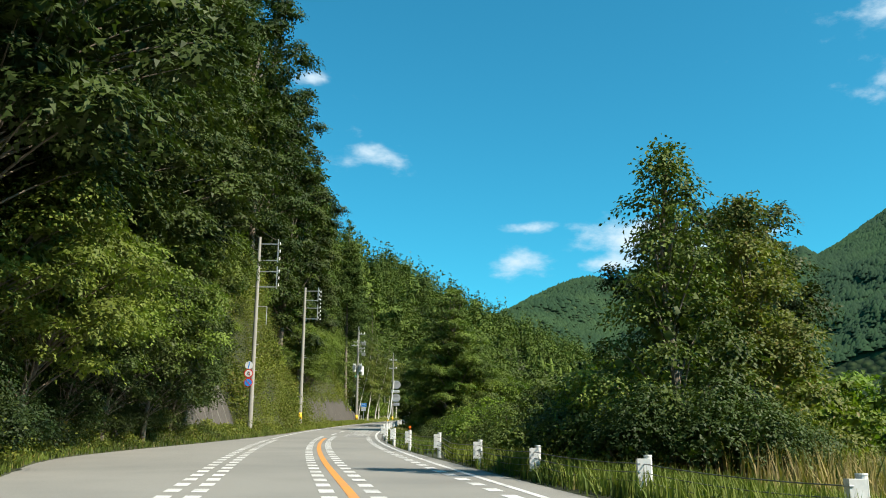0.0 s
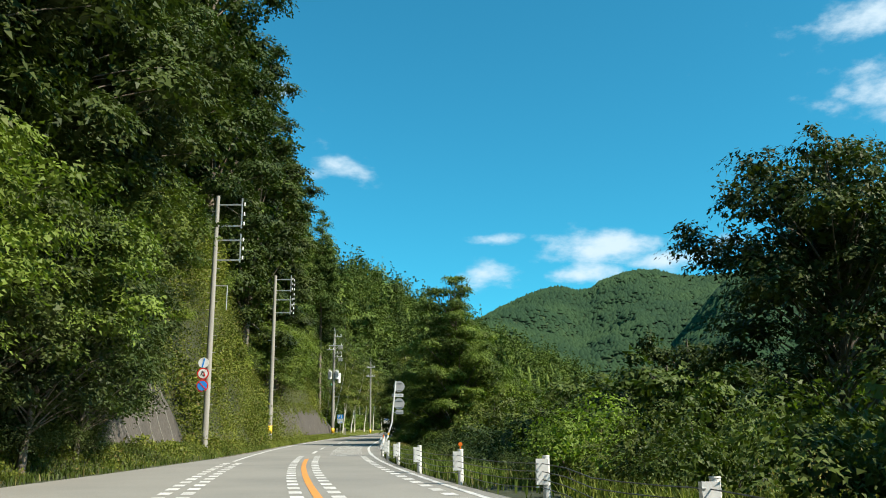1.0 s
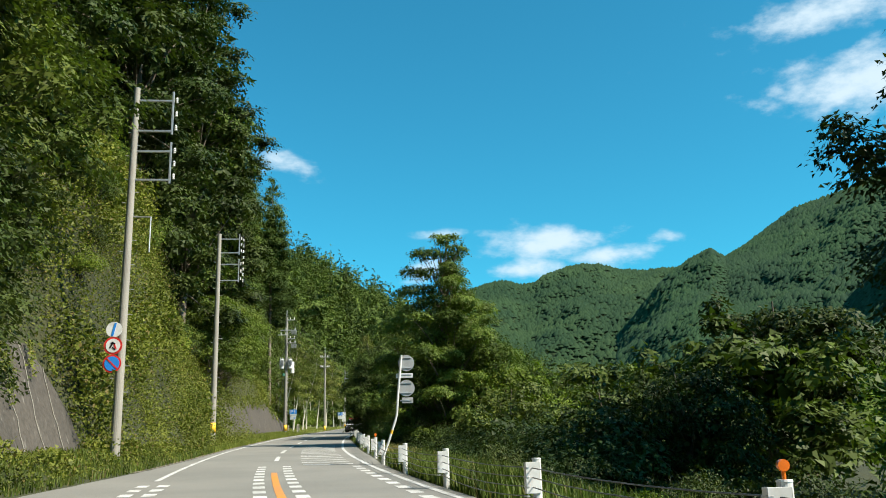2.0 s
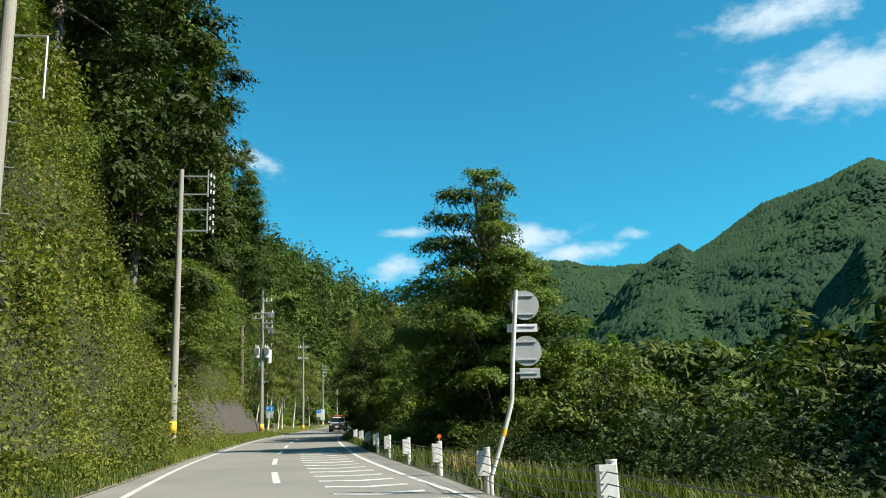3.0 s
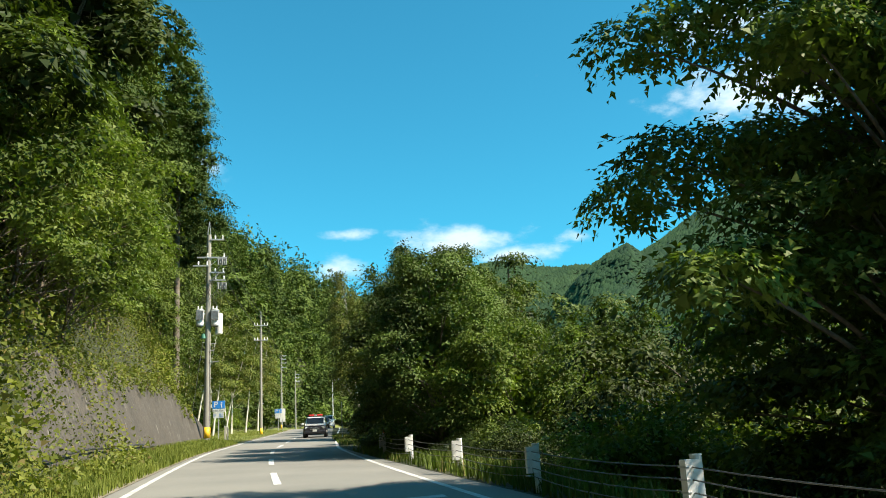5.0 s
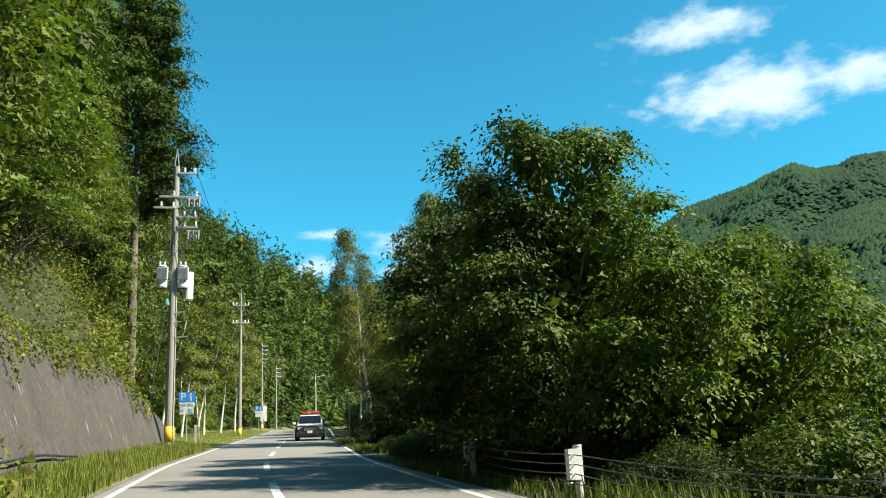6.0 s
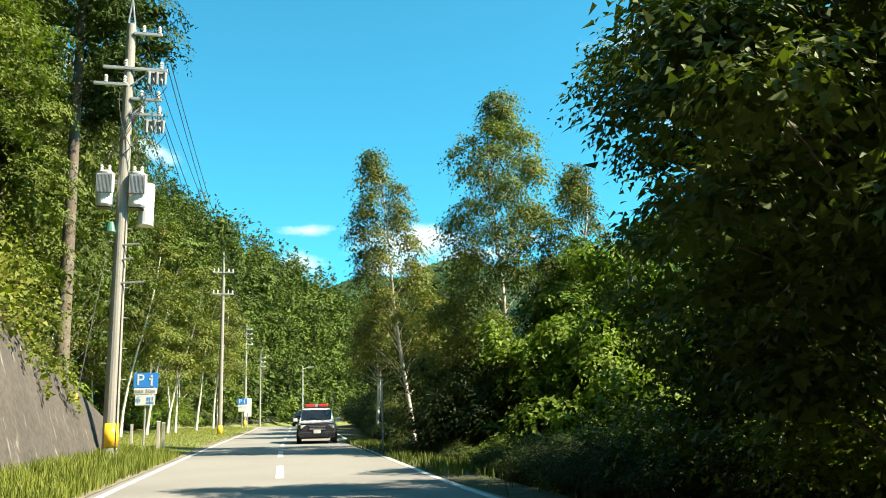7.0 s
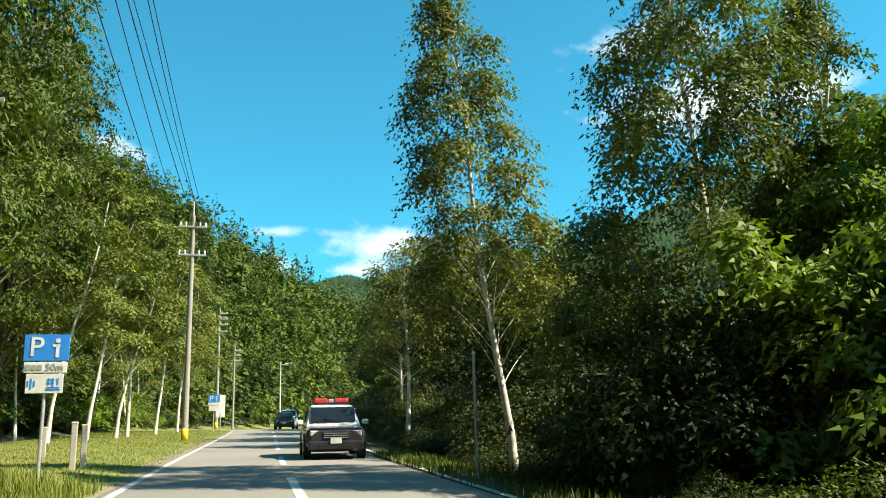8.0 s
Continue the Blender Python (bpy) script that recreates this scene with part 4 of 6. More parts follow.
def build_guard_posts():
    for k, y in enumerate(POSTS + GAPS):
        x = float(centre_of(y)) + post_offset(y)
        z = land(x, y)
        old = y > 105
        p = thing("guard_post", (x, y, z), "weathered grey guard post with rusted straps" if old else "white-painted guard post with cable clamps", "guard post", "guard posts along the road", 4 * math.sin(7 * y))
        h = (0.72 if y < 30 else 0.82) + float(road_z(y)) - z
        coat = MAT["concrete" if old else "white"]
        part("shaft", cyl(0.07, 0.068, h + 0.3, Matrix.Translation((0, 0, -0.3)), 16), coat, p, smooth=False)
        part("face_plate", box((0.22, 0.012, 0.46), Matrix.Translation((-0.08, -0.078, h - 0.27)), 0.004), coat, p)
        for side_x in (-0.185, 0.025):
            part("plate_flange", box((0.012, 0.13, 0.46), Matrix.Translation((side_x, -0.02, h - 0.27)), 0.004), coat, p)
        part("cap", cyl(0.074, 0.068, 0.02, Matrix.Translation((0, 0, h)), 16), coat, p)
        for j in range(4):
            part("cable_clamp", box((0.05, 0.17, 0.022), Matrix.Translation((-0.17, -0.01, h - 0.12 - 0.14 * j)), 0.004), MAT["steel"], p)
        if k in (5, 10, 15):
            bm = cyl(0.052, 0.052, 0.05, pose(0, 0.02, h + 0.14, 90, 0, 0), 18)
            part("reflector", bm, MAT["orange_lens"], p, "round orange reflector")
            part("reflector_stem", rod((0, 0, h), (0, 0, h + 0.12), 0.018, 6), MAT["orange_lens"], p)
    ys = sorted(POSTS + GAPS)
    for j in range(4):
        pts = []
        for a, b in zip(ys[:-1], ys[1:]):
            for s in np.linspace(0, 1, 6)[:-1]:
                y = a + (b - a) * s
                x = float(centre_of(a)) * (1 - s) + float(centre_of(b)) * s + post_offset(y) - 0.1
                pts.append((x, y, float(road_z(y)) + (0.6 if y < 30 else 0.7) - 0.14 * j - 0.05 * 4 * s * (1 - s) * (1 + 0.3 * j)))
        tagged(new("guard_cable", mesh_data("guard_cable", *tube_arrays(pts, np.full(len(pts), 0.009), 6), MAT["wire"], True)), "taut steel guard cable strung between the posts", "guard cable", "guard cables")


build_guard_posts()


# ---------------------------------------------------------------- signs
def build_bent_sign():
    x, y = -3.99, 61.5
    z0 = float(road_z(y))
    s = thing("traffic_sign", (x, y, land(x, y)), "bent white sign post with grey sign backs", "traffic sign")
    d = z0 - land(x, y)
    path = [(0, 0, -0.3), (0.0, 0, d + 0.3), (0.2, 0, d + 0.85), (0.4, 0, d + 1.45), (0.47, 0, d + 1.7), (0.53, 0, d + 2.5), (0.66, 0, d + 3.8)]
    part("post", mesh_data("post", *tube_arrays(path, np.full(7, 0.042), 12), MAT["white"], True), None, s, "white post bent by a knock")
    part("band", mesh_data("band", *tube_arrays([(0.27, 0, d + 1.05), (0.31, 0, d + 1.17)], np.full(2, 0.047), 12), MAT["yellow"], True), None, s)
    face = lambda x, zz, dy: pose(x, dy, zz + d, 90, 0, 0)
    part("round_plate", disc(0.29, 0.015, face(0.83, 3.52, 0.09)), MAT["grey"], s, "grey back of a round sign")
    part("plate", box((0.6, 0.015, 0.16), Matrix.Translation((0.76, 0.075, 3.07 + d)), 0.01), MAT["white"], s)
    part("round_plate", disc(0.29, 0.015, face(0.83, 2.63, 0.09)), MAT["grey"], s, "grey back of a round sign")
    part("plate", box((0.4, 0.015, 0.2), Matrix.Translation((0.86, 0.075, 2.2 + d)), 0.01), MAT["grey"], s)
    for zz in (3.7, 3.34, 3.1, 2.8, 2.46, 2.2):
        part("bracket", box((0.42, 0.03, 0.03), Matrix.Translation((0.8, 0.06, zz + d)), 0.004), MAT["steel"], s)


def parking_sign(x, y, top, w, label, far=False):
    z = land(x, y)
    d = float(road_z(y)) - z
    s = thing("parking_sign", (x, y, z), label, "parking sign", "parking signs", -6)
    part("post", cyl(0.038, 0.038, top + d + 0.3, Matrix.Translation((0, 0, -0.3)), 12), MAT["steel"], s)
    h = w * 0.62
    part("blue_board", box((w, 0.03, h), Matrix.Translation((0, -0.06, top - h / 2 + d)), 0.01), MAT["blue"], s, "blue board with a white letter P")

    def text(body, size, x0, zz, mat, yy=-0.083):
        cu = bpy.data.curves.new("lettering", "FONT")
        cu.body, cu.size, cu.align_x, cu.align_y, cu.extrude = body, size, "CENTER", "CENTER", 0.002
        cu.offset = 0.003
        ob = new("lettering", cu)
        ob.data.materials.append(MAT[mat])
        ob.parent = s
        ob.matrix_local = pose(x0, yy, zz + d, 90, 0, 0)

    text("P", h * 1.05, -w * 0.22, top - h / 2, "white")
    # the pictogram beside the letter
    part("pictogram", box((w * 0.07, 0.01, h * 0.5), Matrix.Translation((w * 0.24, -0.08, top - h * 0.62 + d))), MAT["white"], s)
    part("pictogram", disc(w * 0.055, 0.01, pose(w * 0.24, -0.075, top - h * 0.23 + d, 90, 0, 0)), MAT["white"], s)
    part("pictogram", box((w * 0.16, 0.01, h * 0.1), Matrix.Translation((w * 0.21, -0.08, top - h * 0.42 + d))), MAT["white"], s)
    part("distance_plate", box((w * 0.95, 0.03, h * 0.4), Matrix.Translation((0, -0.06, top - h * 1.24 + d)), 0.008), MAT["white"], s, "white plate with a distance")
    part("class_plate", box((w * 0.82, 0.03, h * 0.72), Matrix.Translation((0.0, -0.06, top - h * 1.84 + d)), 0.008), MAT["white"], s, "white plate with two characters")
    if not far:
        text("50m", h * 0.36, w * 0.2, top - h * 1.24, "grey")
        for k in range(3):
            part("writing_bar", box((w * 0.1, 0.01, h * 0.2), Matrix.Translation((-w * (0.38 - 0.13 * k), -0.08, top - h * 1.24 + d))), MAT["grey"], s)
        for k, (dx, ww, hh) in enumerate(((-0.28, 0.03, 0.4), (-0.35, 0.03, 0.2), (-0.21, 0.03, 0.2))):
            part("character_stroke", box((w * ww, 0.01, h * hh), Matrix.Translation((w * dx, -0.08, top - h * 1.84 + d))), MAT["blue"], s)
        for dx, dz, ww, hh in ((0.14, 0.14, 0.16, 0.035), (0.14, 0.02, 0.16, 0.035), (0.1, 0.08, 0.03, 0.24), (0.19, 0.08, 0.03, 0.24), (0.3, 0.08, 0.03, 0.24), (0.2, -0.14, 0.28, 0.035), (0.2, -0.22, 0.32, 0.035), (0.2, -0.16, 0.03, 0.2)):
            part("character_stroke", box((w * ww, 0.01, h * hh), Matrix.Translation((w * dx, -0.08, top - h * 1.84 + h * dz + d))), MAT["blue"], s)
    return s


build_bent_sign()
parking_sign(-12.36, 142.0, 3.0, 0.88, "blue and white parking sign on a steel post on the lawn")
parking_sign(-7.3, 190.0, 2.72, 0.85, "far blue and white parking sign on the lawn", True)


def build_info_board():
    s = thing("sign_board", (-6.7, 193.0, land(-6.7, 193)), "white round-topped board on a post at the lawn", "sign board")
    part("post", cyl(0.05, 0.05, 1.6, Matrix.Translation((0, 0, -0.2)), 10), MAT["steel"], s)
    part("board", box((0.7, 0.06, 1.7), Matrix.Translation((0, 0, 1.9)), 0.05), MAT["white"], s)


def build_lamp_pole():
    x, y = 5.1, 262.0
    p = thing("street_lamp", (x, y, land(x, y)), "tall pale street lamp post at the bend", "street lamp")
    part("post", cyl(0.12, 0.07, 10.5, Matrix.Translation((0, 0, -0.3)), 10), MAT["white"], p)
    part("arm", rod((0, 0, 9.7), (1.3, 0, 10.0), 0.05, 8), MAT["white"], p)
    part("lamp_head", box((0.7, 0.28, 0.16), Matrix.Translation((1.5, 0, 10.0)), 0.03), MAT["grey"], p)


def build_small_posts():
    # two pale stakes on the lawn and a snow pole in the shade
    for x, y, h in ((-12.0, 144.6, 1.05), (-11.85, 145.4, 1.0), (-13.6, 152, 0.9)):
        p = thing("stake", (x, y, land(x, y)), "pale grey concrete boundary stake on the lawn", "stake", "boundary stakes")
        part("shaft", box((0.13, 0.13, h + 0.2), Matrix.Translation((0, 0, h / 2 - 0.1)), 0.015), MAT["concrete"], p)
        part("cap", box((0.15, 0.15, 0.04), Matrix.Translation((0, 0, h + 0.015)), 0.01), MAT["white"], p)
    x, y = -3.8, 140.0
    p = thing("snow_pole", (x, y, land(x, y)), "thin grey snow marker pole at the shaded road edge", "marker pole")
    part("shaft", cyl(0.035, 0.03, 2.75, Matrix.Translation((0, 0, -0.2)), 10), MAT["grey"], p)
    part("cap", cyl(0.036, 0.02, 0.06, Matrix.Translation((0, 0, 2.55)), 10), MAT["white"], p)


build_info_board()
build_lamp_pole()
build_small_posts()


# ---------------------------------------------------------------- vehicles
def loft(sections):
    """A body lofted through closed outlines of equal length."""
    bm = bmesh.new()
    rings = [[bm.verts.new(v) for v in s] for s in sections]
    n = len(rings[0])
    for a, b in zip(rings[:-1], rings[1:]):
        for i in range(n):
            bm.faces.new((a[i], a[(i + 1) % n], b[(i + 1) % n], b[i]))
    bm.faces.new(rings[0][::-1])
    bm.faces.new(rings[-1])
    bmesh.ops.recalc_face_normals(bm, faces=bm.faces)
    bmesh.ops.bevel(bm, geom=[e for e in bm.edges if e.calc_face_angle(0) > 0.6], offset=0.035, segments=2, affect="EDGES")
    return bm


def outline(y, half, z0, z1, tuck=0.08):
    """A car's cross-section at y: wider at the waist, tucked in above and below."""
    return [(-half + 0.1, y, z0), (half - 0.1, y, z0), (half, y, z0 + 0.25), (half - 0.01, y, z1 - tuck), (half - 0.12, y, z1), (-half + 0.12, y, z1), (-half + 0.01, y, z1 - tuck), (-half, y, z0 + 0.25)]


def wheel(car, x, y, r=0.34):
    side = 1 if x > 0 else -1
    w = part("wheel", cyl(r, r, 0.22, pose(x - side * 0.11, y, r, 0, 90 * side, 0), 24), MAT["tyre"], car)
    part("rim", cyl(r * 0.64, r * 0.6, 0.02, pose(x + side * 0.105, y, r, 0, 90 * side, 0), 20), MAT["steel"], w)
    part("hub", cyl(r * 0.2, r * 0.16, 0.03, pose(x + side * 0.12, y, r, 0, 90 * side, 0), 14), MAT["grey"], w)


def build_suv(x, y, turn, label, upper, lower, length=4.6, width=1.84, height=1.62, light_bar=False):
    """A car that faces -y before it is turned: lower body, cabin, glass, lamps, wheels."""
    car = thing("car", (x, y, float(road_z(y)) + 0.005), label, "car", turn=turn)
    car.matrix_world = pose(x, y, float(road_z(y)) + 0.005, math.degrees(0.06), 0, turn)
    L, W, H = length / 2, width / 2, height
    waist = 0.62 * H
    low = [outline(-L, W - 0.16, 0.3, waist - 0.2), outline(-L + 0.25, W - 0.03, 0.22, waist - 0.1), outline(-L + 0.9, W, 0.22, waist - 0.05), outline(0.2, W, 0.22, waist), outline(L - 0.3, W - 0.02, 0.24, waist), outline(L, W - 0.12, 0.32, waist - 0.1)]
    part("body", loft(low), MAT[lower], car)
    def cab(yy, half, z0, z1):
        return [(-half, yy, z0), (half, yy, z0), (half - 0.06, yy, (z0 + z1) / 2), (half - 0.14, yy, z1 - 0.05), (half - 0.24, yy, z1), (-half + 0.24, yy, z1), (-half + 0.14, yy, z1 - 0.05), (-half + 0.06, yy, (z0 + z1) / 2)]
    z0 = waist - 0.06
    part("cabin", loft([cab(-L + 1.15, W - 0.05, z0, z0 + 0.06), cab(-L + 1.85, W - 0.08, z0, H - 0.05), cab(-L + 2.3, W - 0.08, z0, H), cab(L - 0.75, W - 0.08, z0, H - 0.02), cab(L - 0.15, W - 0.1, z0, z0 + 0.12)]), MAT[upper], car)
    # bonnet in the upper colour
    bm = bmesh.new()
    add_box(bm, (2 * W - 0.3, 1.15, 0.05), pose(0, -L + 0.72, waist - 0.075, 3, 0, 0), 0.02)
    part("bonnet", bm, MAT[lower], car)
    # windscreen and side glass
    slope = math.degrees(math.atan2(H - 0.05 - z0 - 0.06, 0.7))
    part("windscreen", box((2 * W - 0.46, 0.72, 0.02), pose(0, -L + 1.49, (z0 + H) / 2 + 0.035, slope, 0, 0), 0.006), MAT["glass"], car)
    for s in (-1, 1):
        for a, b in ((-L + 2.0, -L + 2.95), (-L + 3.02, L - 0.75)):
            part("side_window", box((0.02, b - a, 0.42), pose(s * (W - 0.105), (a + b) / 2, H - 0.32, 0, -s * 13, 0), 0.006), MAT["glass"], car)
        lamp = part("headlight", box((0.36, 0.12, 0.15), pose(s * (W - 0.32), -L + 0.09, waist - 0.24, 0, 0, -s * 18), 0.03), MAT["lamp_glass"], car)
        part("lamp_surround", box((0.42, 0.06, 0.2), pose(s * (W - 0.32), -L + 0.12, waist - 0.24, 0, 0, -s * 18), 0.03), MAT["black"], lamp)
        part("tail_light", box((0.14, 0.05, 0.4), pose(s * (W - 0.2), L - 0.02, waist - 0.2), 0.02), MAT["red"], car)
        mirror = part("door_mirror", box((0.2, 0.12, 0.15), pose(s * (W + 0.1), -L + 1.55, waist + 0.08), 0.03), MAT[upper], car)
        part("mirror_glass", box((0.16, 0.01, 0.11), pose(s * (W + 0.1), -L + 1.615, waist + 0.08)), MAT["lamp_glass"], mirror)
        part("door_handle", box((0.02, 0.16, 0.03), pose(s * (W + 0.005), -0.2, waist - 0.1), 0.006), MAT["steel"], car)
        part("wheel_arch", cyl(0.4, 0.4, 0.03, pose(s * (W - 0.012), -L + 0.85, 0.36, 0, 90 * s, 0), 22), MAT["black"], car)
        part("wheel_arch", cyl(0.4, 0.4, 0.03, pose(s * (W - 0.012), L - 0.85, 0.36, 0, 90 * s, 0), 22), MAT["black"], car)
        wheel(car, s * (W - 0.1), -L + 0.85)
        wheel(car, s * (W - 0.1), L - 0.85)
    g = part("grille", box((0.8, 0.05, 0.2), pose(0, -L + 0.01, waist - 0.3), 0.02), MAT["black"], car)
    for k in range(3):
        part("grille_bar", box((0.72, 0.02, 0.018), pose(0, -L - 0.02, waist - 0.36 + 0.06 * k)), MAT["steel"], g)
    part("front_bumper", box((2 * W - 0.2, 0.2, 0.26), pose(0, -L + 0.06, 0.42), 0.05), MAT[lower], car)
    part("air_intake", box((1.0, 0.03, 0.12), pose(0, -L - 0.045, 0.38), 0.01), MAT["black"], car)
    part("number_plate", box((0.33, 0.015, 0.165), pose(0, -L - 0.06, 0.55), 0.004), MAT["white"], car, "plain white number plate")
    for s in (-1, 1):
        part("wiper", box((0.55, 0.02, 0.015), pose(s * 0.3 - 0.05, -L + 1.2, z0 + 0.1, 0, 8, 0)), MAT["black"], car)
    if light_bar:
        bar = part("light_bar", box((1.15, 0.28, 0.06), pose(0, -L + 2.55, H + 0.05), 0.02), MAT["black"], car, "roof light bar")
        for s in (-1, 1):
            part("red_lens", box((0.46, 0.3, 0.14), pose(s * 0.33, -L + 2.55, H + 0.14), 0.05), MAT["red"], bar, "red beacon lens")
        part("speaker", box((0.18, 0.24, 0.12), pose(0, -L + 2.55, H + 0.13), 0.03), MAT["steel"], bar)
    return car


build_suv(-4.98, 151.3, -5.5, "white and black patrol car with red roof beacons, oncoming", "car_white", "car_dark", light_bar=True)
build_suv(0.2, 208.0, -7.0, "white van-like car following far off", "car_white", "car_white", 4.4, 1.75, 1.8)
build_suv(-1.0, 200.5, -7.0, "small dark car far off in the oncoming lane", "car_dark", "car_dark", 3.9, 1.66, 1.45)

# ---------------------------------------------------------------- leaves, grass and trees
def unit(a):
    return a / (np.linalg.norm(a, axis=1)[:, None] + 1e-9)


def leaf_arrays(P, D, size, width=0.55, fold=0.12, r=None, tri=True, facing=None):
    """A pointed leaf at each place P along D, its face turned to facing: a folded kite, or one triangle for leaves seen from afar."""
    n = len(P)
    D = unit(D)
    side = unit(np.cross(D, unit(r.normal(size=(n, 3)) * 0.75 + [0.1, -0.1, 0.9]) if facing is None else facing))
    L = (np.asarray(size) * r.uniform(0.6, 1.3, n))[:, None]
    if tri:
        v = np.stack([P + side * L * width * 0.62, P - side * L * width * 0.62, P + D * L], 1).reshape(-1, 3)
        return v, np.arange(3 * n).reshape(n, 3)
    nor = np.cross(side, D)
    mid = P + D * L * 0.45 + nor * L * fold
    v = np.stack([P, mid + side * L * width * 0.5, P + D * L, mid - side * L * width * 0.5], 1).reshape(-1, 3)
    k = np.arange(n)[:, None] * 4
    return v, np.concatenate([k + [0, 1, 2], k + [0, 2, 3]])


def crown_arrays(blobs, n, size, r, per=7, spread=0.35, droop=0.35, shell=0.6, width=0.55, ragged=0.22, tri=True, heart=0.16):
    """Leaves in sprays over the tops and flanks of a set of lobes (x, y, z, rx, ry, rz), with coarser foliage in their hearts."""
    B = np.array(blobs, float)
    wgt = B[:, 3] * B[:, 5]
    k = n // per
    pick = r.choice(len(B), k, p=wgt / wgt.sum())
    d = unit(r.normal(size=(k, 3)) + [0, 0, 0.5])
    d[:, 2] = np.where(d[:, 2] < -0.35, -d[:, 2], d[:, 2])
    shell = 0.5 + 0.5 * shell
    rad = (shell + (1 - shell) * r.random(k) ** 0.6) * (1 + ragged * np.sin(5 * d[:, 0] + 3 * pick) * np.sin(6 * d[:, 2] + 4 * d[:, 1] + pick) + ragged * 0.5 * np.clip(r.normal(size=k), -1.3, 1.5))
    centre = B[pick, :3] + d * B[pick, 3:] * rad[:, None]
    # each spray is a fan that faces up and outwards: leaves stand left and right of its twig and droop to the tip
    face = unit(d * [0.75, 0.75, 0.5] + [0, 0, 0.5] + r.normal(size=(k, 3)) * 0.25)
    out = unit(d * [1, 1, 0.25] + r.normal(size=(k, 3)) * [0.5, 0.5, 0.25])
    out = unit(out - 0.85 * face * np.sum(out * face, 1)[:, None])
    twig, face = np.repeat(out, per, 0), np.repeat(face, per, 0)
    side = unit(np.cross(twig, face)) * np.where(np.arange(k * per) % 2, 1, -1)[:, None]
    s = np.tile(np.linspace(0, 1, per), k)[:, None]
    P = np.repeat(centre, per, 0) + twig * (s - 0.4) * spread * 2.4 + r.normal(size=(k * per, 3)) * spread * [0.2, 0.2, 0.12]
    P[:, 2] -= (s[:, 0] ** 2) * spread * droop
    D = twig * (0.35 + 0.6 * s) + side * 0.75 + r.normal(size=(k * per, 3)) * 0.25
    D[:, 2] -= droop * 0.6
    pieces = [leaf_arrays(P, D, size, width, r=r, tri=tri, facing=face + r.normal(size=(k * per, 3)) * 0.28)]
    if heart:
        h = int(n * heart)
        pick = r.choice(len(B), h, p=wgt / wgt.sum())
        P = B[pick, :3] + unit(r.normal(size=(h, 3))) * B[pick, 3:] * (0.12 + 0.5 * r.random(h)[:, None])
        pieces.append(leaf_arrays(P, r.normal(size=(h, 3)), np.clip(B[pick, 3] * 0.25, size, size * 1.25), 0.9, r=r, tri=tri))
        # coarse leaves round the trunk close the crown
        h = int(n * heart * 0.8)
        pick = r.choice(len(B), h, p=wgt / wgt.sum())
        mid = B[:, :3].mean(0)
        P = mid + (B[pick, :3] - mid) * r.uniform(0.1, 0.8, h)[:, None] + r.normal(size=(h, 3)) * B[pick, 3:] * 0.22
        pieces.append(leaf_arrays(P, r.normal(size=(h, 3)), np.clip(B[pick, 3] * 0.42, size, size * 1.6), 0.95, r=r, tri=tri))
    return join_arrays(pieces)


def trunk_arrays(height, radius, lean, blobs, r, limb=0.3, wobble=0.03):
    s = np.linspace(0, 1, 9)
    x = lean[0] * s**1.3 + wobble * height * np.sin(5 * s + r.random() * 6) * s
    y = lean[1] * s**1.3 + wobble * height * np.cos(4 * s + r.random() * 6) * s
    path = np.stack([x, y, s * height], 1)
    path[0, 2] = -0.5
    pieces = [tube_arrays(path, radius * (1 - 0.8 * s) * (1 + 0.5 * np.exp(-10 * s)), 8)]
    if limb:
        for b in blobs:
            t = float(np.clip(b[2] / height - (0.22 if limb > 0.2 else 0.12), 0.15, 0.88))
            a = np.array([np.interp(t, s, path[:, c]) for c in range(3)])
            e = np.array(b[:3]) + r.normal(size=3) * 0.2
            u = np.linspace(0, 1, 6)[:, None]
            bend = a * (1 - u) + e * u + np.array([0, 0, 1]) * (u * (1 - u)) * np.linalg.norm(e - a) * 0.25
            pieces.append(tube_arrays(bend, radius * limb * (1 - 0.33 * t) * (1 - 0.85 * u[:, 0]), 6))
    return join_arrays(pieces)


def lobes(height, radius, base, count, r, lean=(0, 0), top=0.5, lobe=0.42, flat=0.49):
    """Lobes of a crown between base and height, narrower towards the top."""
    out = []
    for i in range(count):
        f = (i + 0.5) / count
        z = base + (height - base) * f
        w = radius * (1 - (1 - top) * f) * (0.55 if f > 0.85 else 1)
        a = 2.4 * i + r.random()
        d = w * (0.25 if f > 0.85 else r.uniform(0.45, 0.7))
        rr = radius * lobe * r.uniform(0.8, 1.2) * (1 - 0.35 * f)
        out.append((lean[0] * (z / height) ** 1.3 + d * math.cos(a), lean[1] * (z / height) ** 1.3 + d * math.sin(a), z, rr, rr, rr * flat * r.uniform(0.82, 1.18)))
    return out


